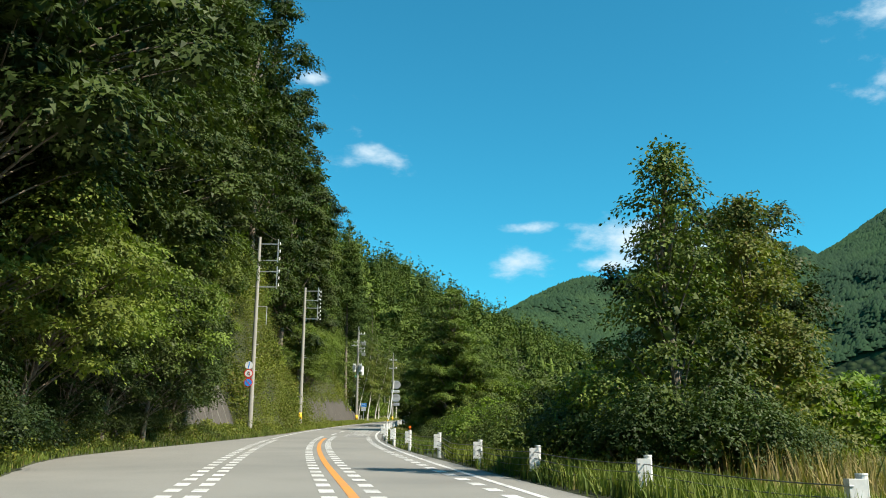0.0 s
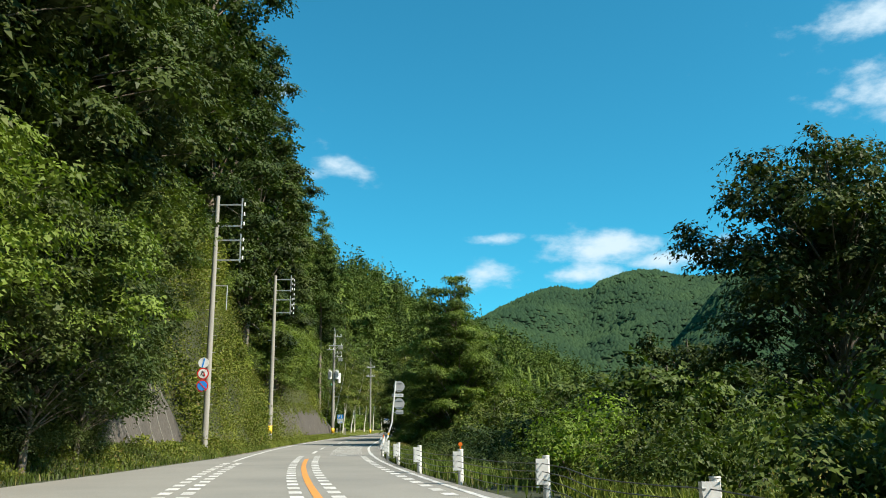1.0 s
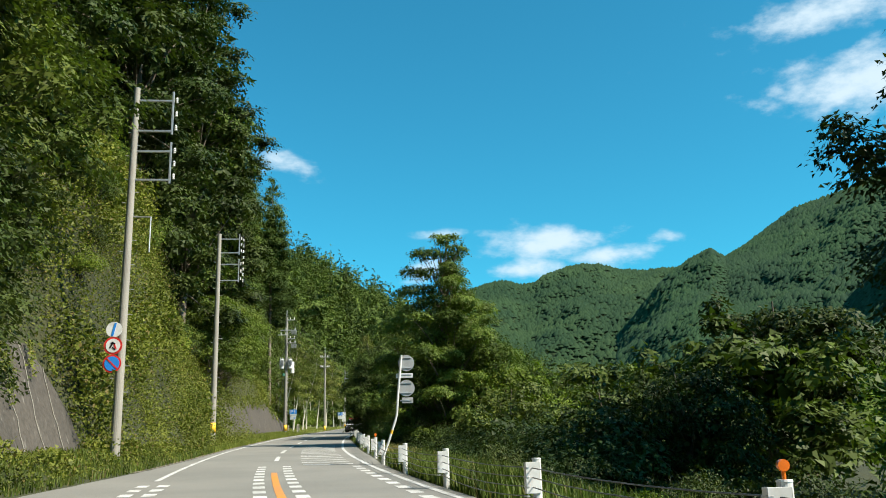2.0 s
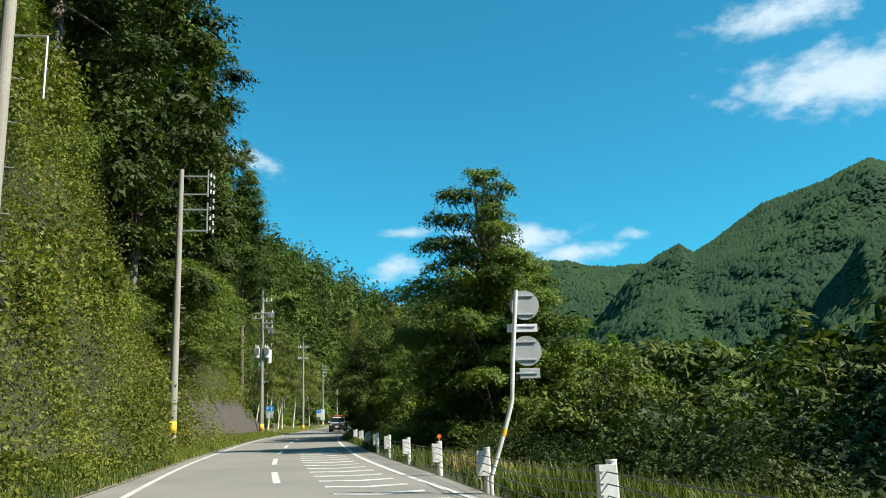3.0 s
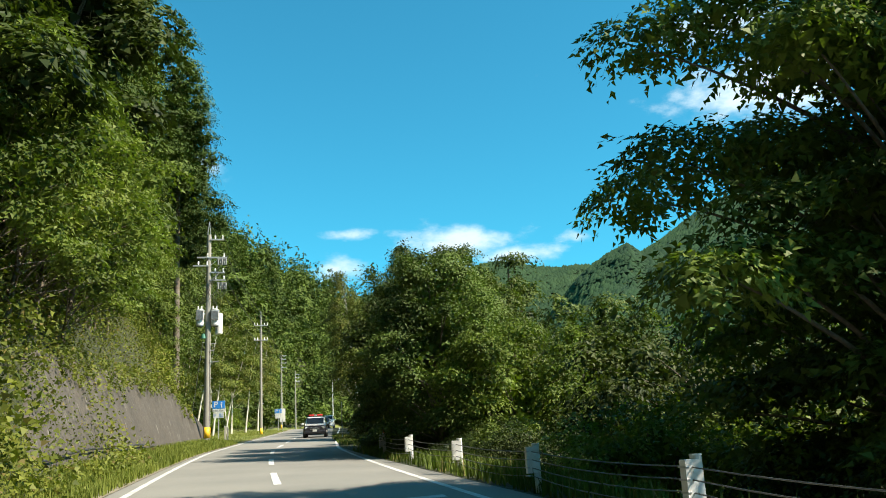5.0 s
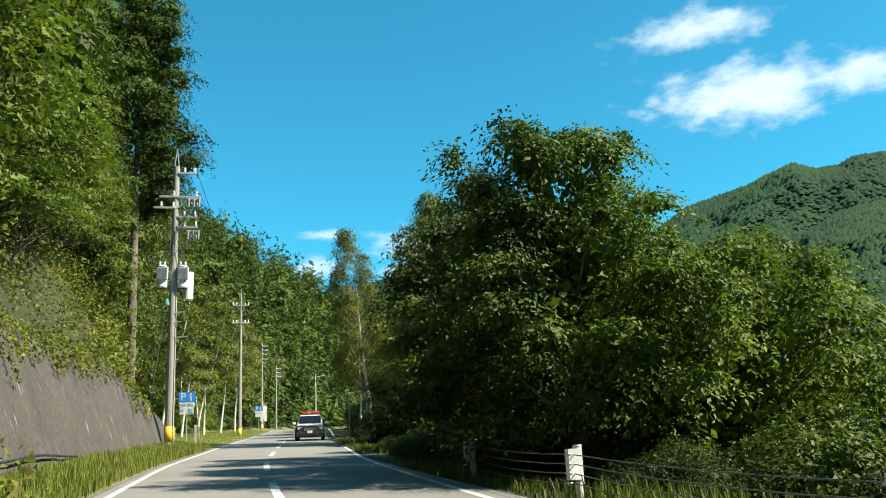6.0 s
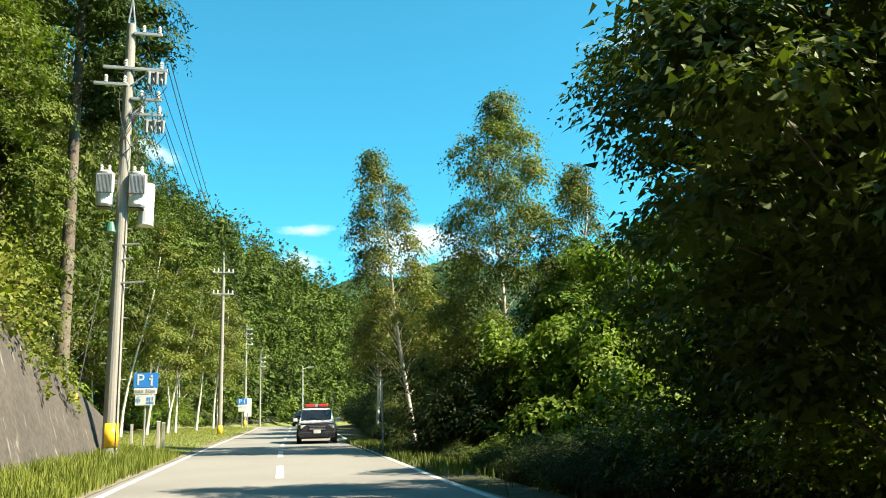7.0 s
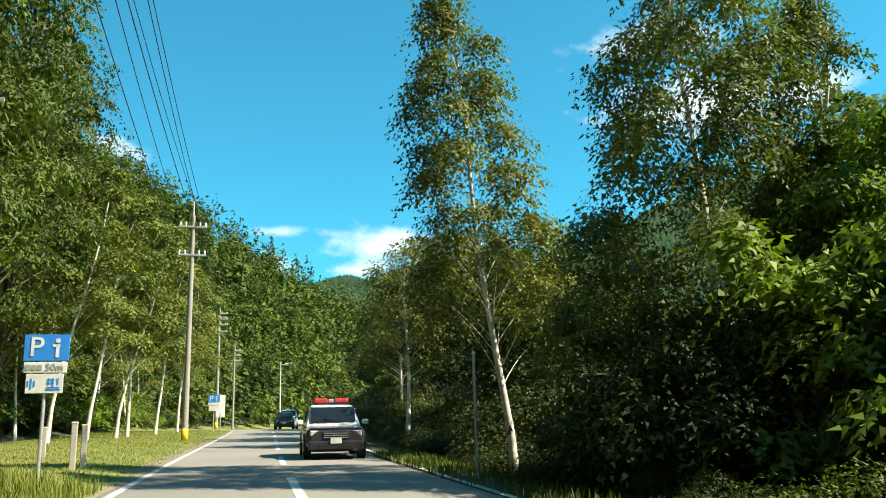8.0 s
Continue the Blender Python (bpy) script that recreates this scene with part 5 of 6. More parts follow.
def dome_lobes(height, radius, base, count, r, lean=(0, 0), lobe=0.3):
    """Lobes spread over a rounded, uneven crown between base and height."""
    out = []
    half = (height - base) / 2
    for i in range(count):
        c = 1 - 1.75 * (i + 0.5) / count
        a = 2.4 * i + r.uniform(-0.4, 0.4)
        w = math.sqrt(max(0.0, 1 - c * c)) ** 0.8 * r.uniform(0.5, 0.95)
        rr = radius * lobe * r.uniform(0.75, 1.25)
        z = base + half + (half - rr * 0.6) * c * r.uniform(0.78, 1.1)
        k = (z / height) ** 1.3
        out.append((lean[0] * k + radius * w * math.cos(a), lean[1] * k + radius * w * math.sin(a), z, rr, rr, rr * r.uniform(0.34, 0.5)))
        if c > -0.1 and i % 2:
            t = r.uniform(0.35, 0.6) * rr
            out.append((out[-1][0] + r.uniform(0.2, 0.8) * rr * math.cos(a), out[-1][1] + r.uniform(0.2, 0.8) * rr * math.sin(a), z + rr * r.uniform(0.35, 0.75), t * 0.7, t * 0.7, t))
    return out


def make_tree(name, seed, height, radius, base, count, n, size, leaf, bark, label, category="tree", lean=(0, 0), trunk=None, per=7, spread=0.35, droop=0.35, top=0.5, lobe=0.42, shell=0.5, group="", width=0.55, tri=True, heart=0.16, dome=False, blobs=None):
    r = np.random.default_rng(seed)
    blobs = blobs or (dome_lobes(height, radius, base, count, r, lean, lobe) if dome else None) or lobes(height * 0.95, radius, base, count, r, lean, top, lobe)
    t = tagged(new(name), label, category, group)
    v, q = trunk_arrays(height * 0.92, trunk or height * 0.016, lean, blobs, r, 0.17 if bark == "birch_bark" else 0.3)
    part("trunk", mesh_data("trunk", v, q, MAT[bark], True), None, t)
    part("crown", mesh_data("crown", *crown_arrays(blobs, n, size, r, per, spread, droop, shell, width, tri=tri, heart=heart), MAT[leaf]), None, t)
    return t


def make_cedar(seed, height, radius, n, size, label, leaf="needle", base=0.12, boughs=False):
    """A conifer: tiers of drooping sprays that narrow to the tip, or for one seen close rounded hanging boughs."""
    r = np.random.default_rng(seed)
    t = tagged(new("cedar"), label, "tree")
    s = np.linspace(0, 1, 6)
    path = np.stack([0.1 * np.sin(4 * s), 0.1 * np.cos(3 * s), s * height * 0.97], 1)
    path[0, 2] = -0.5
    part("trunk", mesh_data("trunk", *tube_arrays(path, height * (0.009 if boughs else 0.014) * (1 - 0.9 * s), 8), MAT["bark"], True), None, t)
    if boughs:
        blobs, z, i = [], base * height, 0
        while z < height * 0.985:
            f = (z / height - base) / (1 - base)
            reach = radius * min(1.0, 0.55 + 3 * f) * (1 - f) ** 0.7
            w = 0.32 + 0.27 * reach
            for a in range(5 if reach > 1.6 else 3):
                th = 2.4 * i + 1.256 * a + r.uniform(-0.4, 0.4)
                d = reach * r.uniform(0.5, 0.85)
                blobs.append((d * math.cos(th), d * math.sin(th), z - 0.22 * d + r.uniform(-0.3, 0.3), w * 1.15, w * 1.15, w * 0.75))
            z += 0.55 + 0.3 * reach
            i += 1
        crown = crown_arrays(blobs, n, size, r, 9, 0.3, 0.7, 0.75, 0.34, 0.12, heart=0.3)
    else:
        crown = cedar_arrays(height, radius, n, size, r, base)
    part("crown", mesh_data("crown", *crown, MAT[leaf]), None, t)
    return t


def cedar_arrays(height, radius, n, size, r, base=0.12, per=6, core=8):
    """Sprays that hang outwards in tiers round a dim inner cone, drawn in to a sharp tip."""
    k = n // per
    f = base + (1 - base) * (1 - r.random(k) ** 0.58)
    prof = np.clip((1 - f) / (1 - base), 0, 1) ** 0.85
    th = r.random(k) * 2 * np.pi
    lump = 1 + 0.13 * np.sin(3 * th + 9 * f * 3) + 0.12 * np.sin(2 * th + 0.55 * height * f * 2) + 0.05 * np.clip(r.normal(size=k), -1.4, 1.4)
    rad = radius * prof * lump * (0.72 + 0.28 * r.random(k) ** 0.5)
    c = np.stack([rad * np.cos(th), rad * np.sin(th), f * height - 0.12 * rad], 1)
    face = unit(np.stack([0.8 * np.cos(th), 0.8 * np.sin(th), np.full(k, 0.6)], 1) + r.normal(size=(k, 3)) * 0.25)
    out = np.stack([np.cos(th), np.sin(th), -0.35 - 0.3 * r.random(k)], 1)
    twig = np.repeat(unit(out + r.normal(size=(k, 3)) * 0.3), per, 0)
    s = np.tile(np.linspace(0, 1, per), k)[:, None]
    slim = np.repeat(0.3 + 0.7 * prof, per)[:, None]
    P = np.repeat(c, per, 0) + twig * (s - 0.5) * size * 1.5 * slim + r.normal(size=(k * per, 3)) * size * 0.28 * slim
    D = twig + r.normal(size=(k * per, 3)) * 0.4
    D[:, 2] += 0.2
    leaves = leaf_arrays(P, D, size * np.repeat(0.45 + 0.55 * prof, per), 0.55, r=r, facing=np.repeat(face, per, 0) + r.normal(size=(k * per, 3)) * 0.3)
    a = np.linspace(0, 2 * np.pi, core, endpoint=False)
    ring = lambda q, z: np.stack([q * np.cos(a), q * np.sin(a), np.full(core, z)], 1)
    v = np.concatenate([ring(0.3 * radius, base * height), ring(0.45 * radius, (base + 0.1) * height), ring(0.3 * radius, (base + 0.3 * (1 - base)) * height), [[0, 0, height * 0.5]]])
    i = np.arange(core)
    j = (i + 1) % core
    q = [np.stack(x, 1) for o in (0, core) for x in ((i + o, j + o, j + o + core), (i + o, j + o + core, i + o + core))] + [np.stack([i + 2 * core, j + 2 * core, np.full(core, 3 * core)], 1)]
    return join_arrays([leaves, (v, np.concatenate(q))])


def make_shrub(name, seed, height, radius, n, size, leaf, label, spread=0.24, per=7, flat=0.8, count=9, tri=True):
    r = np.random.default_rng(seed)
    t = tagged(new(name), label, "shrub")
    blobs = []
    for i in range(count):
        a, d = 2.4 * i + r.random(), radius * (0.15 if i == 0 else r.uniform(0.35, 0.68))
        rr = radius * r.uniform(0.36, 0.5)
        z = height * (0.72 if i == 0 else r.uniform(0.2, 0.62))
        blobs.append((d * math.cos(a), d * math.sin(a), z, rr, rr, min(rr * flat, max(0.3, height - z))))
    pieces = []
    for b in blobs:
        u = np.linspace(0, 1, 5)[:, None]
        e = np.array(b[:3])
        a = np.array([0.12 * b[0], 0.12 * b[1], -0.5])
        pieces.append(tube_arrays(a * (1 - u) + e * u + np.array([0, 0, 0.3]) * u * (1 - u), 0.012 * height * (1 - 0.8 * u[:, 0]) + 0.008, 5))
    part("stem", mesh_data("stem", *join_arrays(pieces), MAT["bark"], True), None, t)
    part("foliage", mesh_data("foliage", *crown_arrays(blobs, n, size, r, per, spread, 0.3, 0.5, tri=tri), MAT[leaf]), None, t)
    return t


def plant(proto, x, y, turn=0.0, scale=1.0, z=None, tilt=0.0, tall=1.0):
    ob = copy_thing(proto, pose(x, y, land(x, y) - 0.1 if z is None else z, tilt, 0, turn))
    ob.scale = (scale, scale, scale * tall)
    return ob


def blades(name, P, length, width, mat, label, r, lean=0.35, category="grass"):
    """Grass: a bent two-piece blade at each place."""
    n = len(P)
    th = r.random(n) * 2 * np.pi
    side = np.stack([np.cos(th), np.sin(th), np.zeros(n)], 1)
    bend = np.stack([-np.sin(th), np.cos(th), np.zeros(n)], 1) * (lean * r.normal(size=n))[:, None]
    L = (length * r.uniform(0.5, 1.25, n))[:, None]
    W = (width * r.uniform(0.7, 1.3, n))[:, None]
    mid = P + np.array([0, 0, 0.6]) * L + bend * L * 0.35
    tip = P + np.array([0, 0, 1.0]) * L + bend * L
    v = np.stack([P - side * W / 2, P + side * W / 2, mid + side * W * 0.35, mid - side * W * 0.35, tip], 1).reshape(-1, 3)
    k = np.arange(n)[:, None] * 5
    f = np.concatenate([k + [0, 1, 2], k + [0, 2, 3], k + [3, 2, 4]])
    return tagged(new(name, mesh_data(name, v, f, MAT[mat])), label, category, kind="stuff")


def scatter(y0, y1, u0, u1, n, r):
    """Places over the land between two offsets from the road's centre (numbers or functions of y)."""
    y = r.uniform(y0, y1, n)
    a = u0(y) if callable(u0) else u0
    b = u1(y) if callable(u1) else u1
    x = centre_of(y) + a + (b - a) * r.random(n)
    return np.stack([x, y, land_z(x, y)], 1)


def build_grass():
    r = np.random.default_rng(21)
    edge = lambda k: (lambda y: -left_width(y) - k)
    P = scatter(6, 138, edge(0.05), edge(1.9), 30000, r)
    far = P[:, 1] > 80
    blades("verge_grass", P[~far], 0.24, 0.03, "grass", "long sunlit green grass on the road verge", r)
    blades("verge_grass", np.concatenate([P[far], scatter(80, 140, edge(0.15), edge(2.2), 12000, r)]), 0.3, 0.022, "lawn_blade", "pale green grass below the retaining wall", r)
    P = scatter(136, 195, edge(0.1), edge(9.5), 32000, r)
    blades("lawn_grass", P, 0.06, 0.02, "lawn_blade", "short mown green grass beside the road", r)
    P = scatter(8, 152, lambda y: right_width(y) + 0.1, lambda y: right_width(y) + 2.2, 30000, r)
    P = P[(np.sin(P[:, 1] * 0.35) + np.sin(P[:, 1] * 0.13 + 1) + r.normal(size=len(P)) * 0.7 > -0.4)]
    far = P[:, 1] > 104
    blades("shoulder_grass", P[far], 0.22, 0.03, "grass", "short green grass along the shaded road edge", r)
    blades("shoulder_grass", P[~far], 0.42, 0.035, "grass", "untidy green grass along the guard cables", r)
    P = scatter(10, 48, RIGHT + 1.2, RIGHT + 26, 32000, r)
    blades("meadow_grass", P, 0.55, 0.032, "lawn_blade", "tall wild grass on the valley side", r)
    P = scatter(17, 50, RIGHT + 5, RIGHT + 22, 12000, r)
    blades("dry_reeds", P, 1.25, 0.05, "reed", "brown dry reeds on the valley side", r, 0.25)
    P = scatter(14, 24, RIGHT + 3.5, RIGHT + 13, 5500, r)
    blades("dry_reeds", P, 1.15, 0.04, "reed", "brown dry reeds beyond the first guard posts", r, 0.25)
    P = scatter(47, 60.5, lambda y: right_width(y) + 0.1, lambda y: right_width(y) + 2.4, 7000, r)
    blades("tall_grass", P, 0.55, 0.03, "grass", "tall green grass clump round the guard posts", r)
    P = scatter(7, 31, lambda y: right_width(y) + 0.35, lambda y: right_width(y) + 3.2, 12000, r)
    blades("tall_grass", P, 0.5, 0.028, "lawn_blade", "tall green grass hiding the feet of the guard posts", r)
    P = scatter(60, 72, lambda y: right_width(y) + 0.6, lambda y: right_width(y) + 4, 3000, r)
    blades("dry_reeds", P, 0.5, 0.035, "reed", "yellowed grass behind the guard posts", r)


def build_slope_cover():
    """Creepers, weeds and bushes that cover the cut slope."""
    r = np.random.default_rng(22)
    n = 46000
    y = r.uniform(20, 139, n)
    k, h1 = cut_slope(y)
    h = r.random(n) ** 0.9 * 17 - 0.6
    s = np.where(h < h1, h / k, h1 / k + (h - h1) / 1.25)
    x = centre_of(y) - left_width(y) - verge_width(y) - s
    keep = ~((s < 7) & (y < 59) & (r.random(n) < 0.2)) & ~((s < 1.5) & (y > 108) & (y < 140)) & ~((s < 1.9) & (y > 44) & (y < 60)) & ~((y > 94) & (r.random(n) < 0.5)) & ~((s < 0.7) & (y > 84.5) & (y < 90))
    y, x, s = y[keep], x[keep], s[keep]
    z = land_z(x, y)
    lump = 0.35 + 0.65 * (0.5 + 0.5 * np.sin(0.8 * y + 1.5 * np.sin(0.5 * z)) * np.sin(0.9 * z + y * 0.2))
    c = np.stack([x, y, z], 1) + np.array([0.86, 0, 0.5]) * (lump * r.random(len(x)) * 1.35)[:, None]
    per = 8
    P = np.repeat(c, per, 0) + r.normal(size=(len(c) * per, 3)) * 0.24
    D = r.normal(size=P.shape) * 0.8 + [0.6, -0.2, -0.15]
    patch = np.repeat(0.5 + 0.5 * np.sin(0.55 * y + 2 * np.sin(0.3 * z)) * np.cos(0.5 * z + 0.3 * y), per)
    v, q = leaf_arrays(P, D, 0.068 + 0.12 * patch**2, 0.75, r=r)
    tagged(new("slope_creepers", mesh_data("slope_creepers", v, q, MAT["leaf_slope"])), "sunlit creepers and weeds covering the steep cut slope", "creepers", kind="stuff")


def build_verge_weeds():
    """Low leafy weeds in clumps among the grass of the verge."""
    r = np.random.default_rng(24)
    P = scatter(8, 96, lambda y: -left_width(y) - 0.35, lambda y: -left_width(y) - verge_width(y) - 0.5, 11000, r)
    v = centre_of(P[:, 1]) - left_width(P[:, 1]) - P[:, 0]
    clump = 0.5 + 0.5 * np.sin(1.7 * P[:, 1] + 2 * np.sin(0.6 * P[:, 1])) * np.sin(2.1 * P[:, 0] + 0.4 * P[:, 1])
    top = (0.08 + 0.5 * clump**2) * ease(0.2, 1.2, v)
    P[:, 2] += top * np.sqrt(r.random(len(P)))
    per = 5
    Q = np.repeat(P, per, 0) + r.normal(size=(len(P) * per, 3)) * [0.12, 0.12, 0.05]
    D = r.normal(size=Q.shape) * 0.8 + [0.3, -0.1, 0.25]
    tagged(new("verge_weeds", mesh_data("verge_weeds", *leaf_arrays(Q, D, 0.055 + 0.06 * np.repeat(clump, per), 0.7, r=r), MAT["leaf_slope"])), "leafy green weeds in clumps along the verge", "weeds", kind="stuff")


def build_hanging_vines():
    """Strands of creeper that hang over the top of the retaining wall."""
    r = np.random.default_rng(23)
    pieces = []
    for y in np.concatenate([np.arange(97.5, 133, 0.8), r.uniform(44.5, 60, 26)]):
        south = y < 70
        height = (3.3 if south else 3.6) * (1.0 if south else min(1.0, max(0.15, (138 - y) / 10) ** 0.7))
        drop = r.uniform(0.25, 0.9) * (2.0 if r.random() < 0.3 else 1.0)
        k = int(40 + 60 * drop)
        f = np.linspace(1.12, max(0.15, 1 - drop / height), k)
        yy = y + 0.25 * np.sin(5 * f + y) + r.normal(size=k) * 0.12
        x = centre_of(yy) - left_width(yy) - (1.75 if south else 1.6) - f * height * 0.34 + 0.12 + 0.12 * r.random(k)
        P = np.stack([x, yy, road_z(yy) + (0.45 if south else 0.05) + f * height], 1)
        D = r.normal(size=(k, 3)) * 0.7 + [0.5, -0.2, -0.6]
        pieces.append(leaf_arrays(P, D, r.uniform(0.07, 0.12), 0.8, r=r))
    v, q = join_arrays(pieces)
    tagged(new("hanging_vines", mesh_data("hanging_vines", v, q, MAT["leaf_slope"])), "green creeper strands hanging over the retaining walls", "creepers", kind="stuff")


build_grass()
build_slope_cover()
build_verge_weeds()
build_hanging_vines()


def build_woods():
    r = np.random.default_rng(31)
    hide = []

    def proto(ob):
        hide.append(ob)
        return ob

    # patterns for the woods
    tall = "tall broadleaf tree on the steep hillside"
    oaks = [proto(make_tree("broadleaf_tree", 100 + i, 15 + i, 5.2, 2.0, 22, 7400, 0.25, ("leaf", "leaf_shaded", "leaf")[i], "bark", tall, lean=(3.0, 0), per=9, spread=0.36, lobe=0.34, shell=0.7, top=0.62)) for i in range(3)]
    far_oaks = [proto(make_tree("broadleaf_tree", 110 + i, 15 + i, 5.2, 2.0, 20, 5600, 0.36, ("leaf", "leaf_bright")[i], "bark", "tall broadleaf tree in the wood behind the lawn", per=8, spread=0.42, lobe=0.34, shell=0.7, top=0.62)) for i in range(2)]
    cedars = [proto(make_cedar(120 + i, 21 + 2 * i, 3.0, 21000, 0.26, "tall green cedar on the hillside")) for i in range(2)]
    near_groves = [proto(make_tree("broadleaf_tree", 155 + i, 11.5, 4.6, 1.8, 34, 13500, 0.17, ("leaf", "leaf_shaded")[i], "bark", "leafy tree shading the road edge", per=8, spread=0.32, lobe=0.29, shell=0.65, dome=True)) for i in range(2)]
    # shade and sun are put into the second and third leaf colours
    names = ("leafy green shrub", "green shrub with leaves darkened for shade", "bright green sunlit shrub")
    shrubs = [proto(make_shrub("shrub", 140 + i, 3.6, 2.9, 7600, 0.108, ("leaf", "leaf_shaded", "leaf_bright")[i], names[i] + " beyond the guard cables")) for i in range(3)]
    back_shrubs = [proto(make_shrub("undergrowth_bush", 145 + i, 3.6, 2.9, 2400, 0.22, ("leaf", "leaf_shaded", "leaf_bright")[i], names[i] + " at the foot of the wood")) for i in range(3)]
    mid_shrubs = [proto(make_shrub("shrub", 148 + i, 3.6, 2.9, 4200, 0.13, ("leaf", "leaf_shaded", "leaf_bright")[i], names[i] + " beyond the guard cables")) for i in range(3)]
    slope_bushes = [proto(make_shrub("slope_bush", 165 + i, 3.6, 2.9, 5000, 0.125, ("leaf_mid", "leaf_shaded", "leaf_bright")[i], names[i] + " on the steep cut slope")) for i in range(3)]
    mid_grove = proto(make_tree("broadleaf_tree", 158, 10.0, 4.6, 0.4, 30, 6500, 0.25, "leaf", "bark", "leafy tree on the valley floor", per=8, spread=0.36, lobe=0.3, shell=0.65, dome=True))
    groves = [proto(make_tree("broadleaf_tree", 150 + i, 9.0, 4.6, 0.6, 22, 4600, 0.36, ("leaf", "leaf_bright")[i], "bark", "leafy tree on the valley floor", per=7, spread=0.42, lobe=0.32, shell=0.65, dome=True)) for i in range(2)]
    birches = [proto(make_tree("birch_tree", 160 + i, 13 + i, 2.9, 4.0, 12, 4600, 0.2, "leaf_birch", "birch_bark", "slender birch with white bark and thin foliage", lean=(0.9 - i, 0.3), trunk=0.09, spread=0.42, lobe=0.36, heart=0)) for i in range(2)]

    fine_oak = proto(make_tree("broadleaf_tree", 108, 16, 5.2, 1.5, 40, 20000, 0.15, "leaf", "bark", "tall broadleaf tree close behind the lawn", lean=(2.0, 0), per=9, spread=0.3, lobe=0.28, shell=0.7, dome=True))
    # hillside above the cut slope
    for y in np.arange(19, 122, 6.6):
        for row, (s, hgt) in enumerate(((3.6, 0.72), (6.8, 1.2), (11.5, 1.35), (19.0, 1.35))):
            yy = y + r.uniform(-2, 2) + 3.2 * (row % 2)
            x = float(centre_of(yy) - left_width(yy) - verge_width(yy)) - s + r.uniform(-0.8, 0.8)
            if row == 0 and 50 < yy < 112:
                continue
            if yy > 112 and row in (0, 1):
                continue
            if row == 3 and yy < 62:
                continue
            if row == 3 and r.random() < 0.35:
                plant(cedars[r.integers(0, 2)], x, yy, r.uniform(0, 360), r.uniform(0.9, 1.1))
                continue
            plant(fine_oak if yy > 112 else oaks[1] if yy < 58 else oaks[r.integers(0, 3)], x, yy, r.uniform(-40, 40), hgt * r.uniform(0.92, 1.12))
    # cedars by the end of the retaining wall
    fine = proto(make_cedar(125, 20, 3.4, 24000, 0.17, "tall green cedar above the retaining wall", boughs=True))
    for x, y, s in ((-18.5, 133.5, 1.05), (-16.9, 137.5, 0.8), (-20.5, 139, 1.0)):
        plant(fine, x, y, r.uniform(0, 360), s)
    high_cedar = proto(make_cedar(126, 33, 4.1, 34000, 0.18, "very tall cedar with bare trunk and high crown", base=0.42, boughs=True))
    for x, y, s in ((-15.4, 142.0, 1.0), (-18.6, 139.5, 0.97), (-22.0, 142.5, 1.0), (-19.5, 131.5, 0.9)):
        plant(high_cedar, x, y, r.uniform(0, 360), s)
    low_cedar = proto(make_cedar(127, 22, 3.8, 26000, 0.17, "green cedar on the steep slope above the retaining wall", base=0.2, boughs=True))
    plant(low_cedar, -17.8, 117.5, 160, 0.95)
    plant(low_cedar, -18.4, 124.0, 20, 0.9)
    # tall trees close behind the lawn
    for x, y, s in ((-19.5, 147.5, 1.05), (-19.6, 155, 1.05), (-19.2, 163, 1.0), (-18.8, 171, 1.0)):
        plant(fine_oak, x, y, r.uniform(-60, 60), s, tall=1.35)
    # wood behind the lawn
    for y in np.arange(143, 236, 5.2):
        for row, s in enumerate((-0.6, 3.0, 8.5, 15.5)):
            yy = y + r.uniform(-1.6, 1.6)
            x = float(centre_of(yy) - left_width(yy) - verge_width(yy)) - s - r.uniform(0, 2.2)
            if row == 0 and r.random() < 0.4:
                continue
            if row == 0:
                plant(birches[r.integers(0, 2)], x, yy, r.uniform(0, 360), r.uniform(0.75, 1.05), tilt=r.uniform(-6, 6))
            elif row == 1 and yy < 172 or r.random() < 0.06:
                plant(far_oaks[r.integers(0, 2)], x, yy, r.uniform(0, 360), r.uniform(0.65, 0.9))
            else:
                plant(cedars[r.integers(0, 2)], x, yy, r.uniform(0, 360), r.uniform(0.85, 1.1) * (0.7 if row == 1 else 1), tall=r.uniform(0.95, 1.2))
    for y in np.arange(141, 232, 2.3):
        x = float(centre_of(y) - left_width(y) - verge_width(y))
        plant(back_shrubs[r.choice(3, p=(0.5, 0.2, 0.3))], x - r.uniform(0.2, 1.6), y, r.uniform(0, 360), r.uniform(0.4, 0.8))
        plant(back_shrubs[r.choice(3, p=(0.5, 0.2, 0.3))], x - r.uniform(2.4, 4.6), y, r.uniform(0, 360), r.uniform(0.9, 1.3))
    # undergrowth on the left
    bank_bush = proto(make_shrub("undergrowth_bush", 169, 3.6, 2.9, 7600, 0.108, "leaf_shaded", "green bush beside the lay-by, leaves darkened for deep shade"))
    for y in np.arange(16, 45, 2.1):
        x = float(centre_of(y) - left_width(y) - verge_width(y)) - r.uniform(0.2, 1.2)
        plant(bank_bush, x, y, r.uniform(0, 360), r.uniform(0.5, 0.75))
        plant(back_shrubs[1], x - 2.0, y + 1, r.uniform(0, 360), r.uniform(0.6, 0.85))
    # bushes on the cut slope
    for k in range(30):
        y, s = r.uniform(84, 132), r.uniform(0.8, 7.5)
        if y > 90 and s < 4:
            s += 4
        x = float(centre_of(y) - left_width(y) - verge_width(y)) - s
        plant(slope_bushes[r.choice(3, p=(0.35, 0.25, 0.4))], x, y, r.uniform(0, 360), r.uniform(0.35, 0.7))
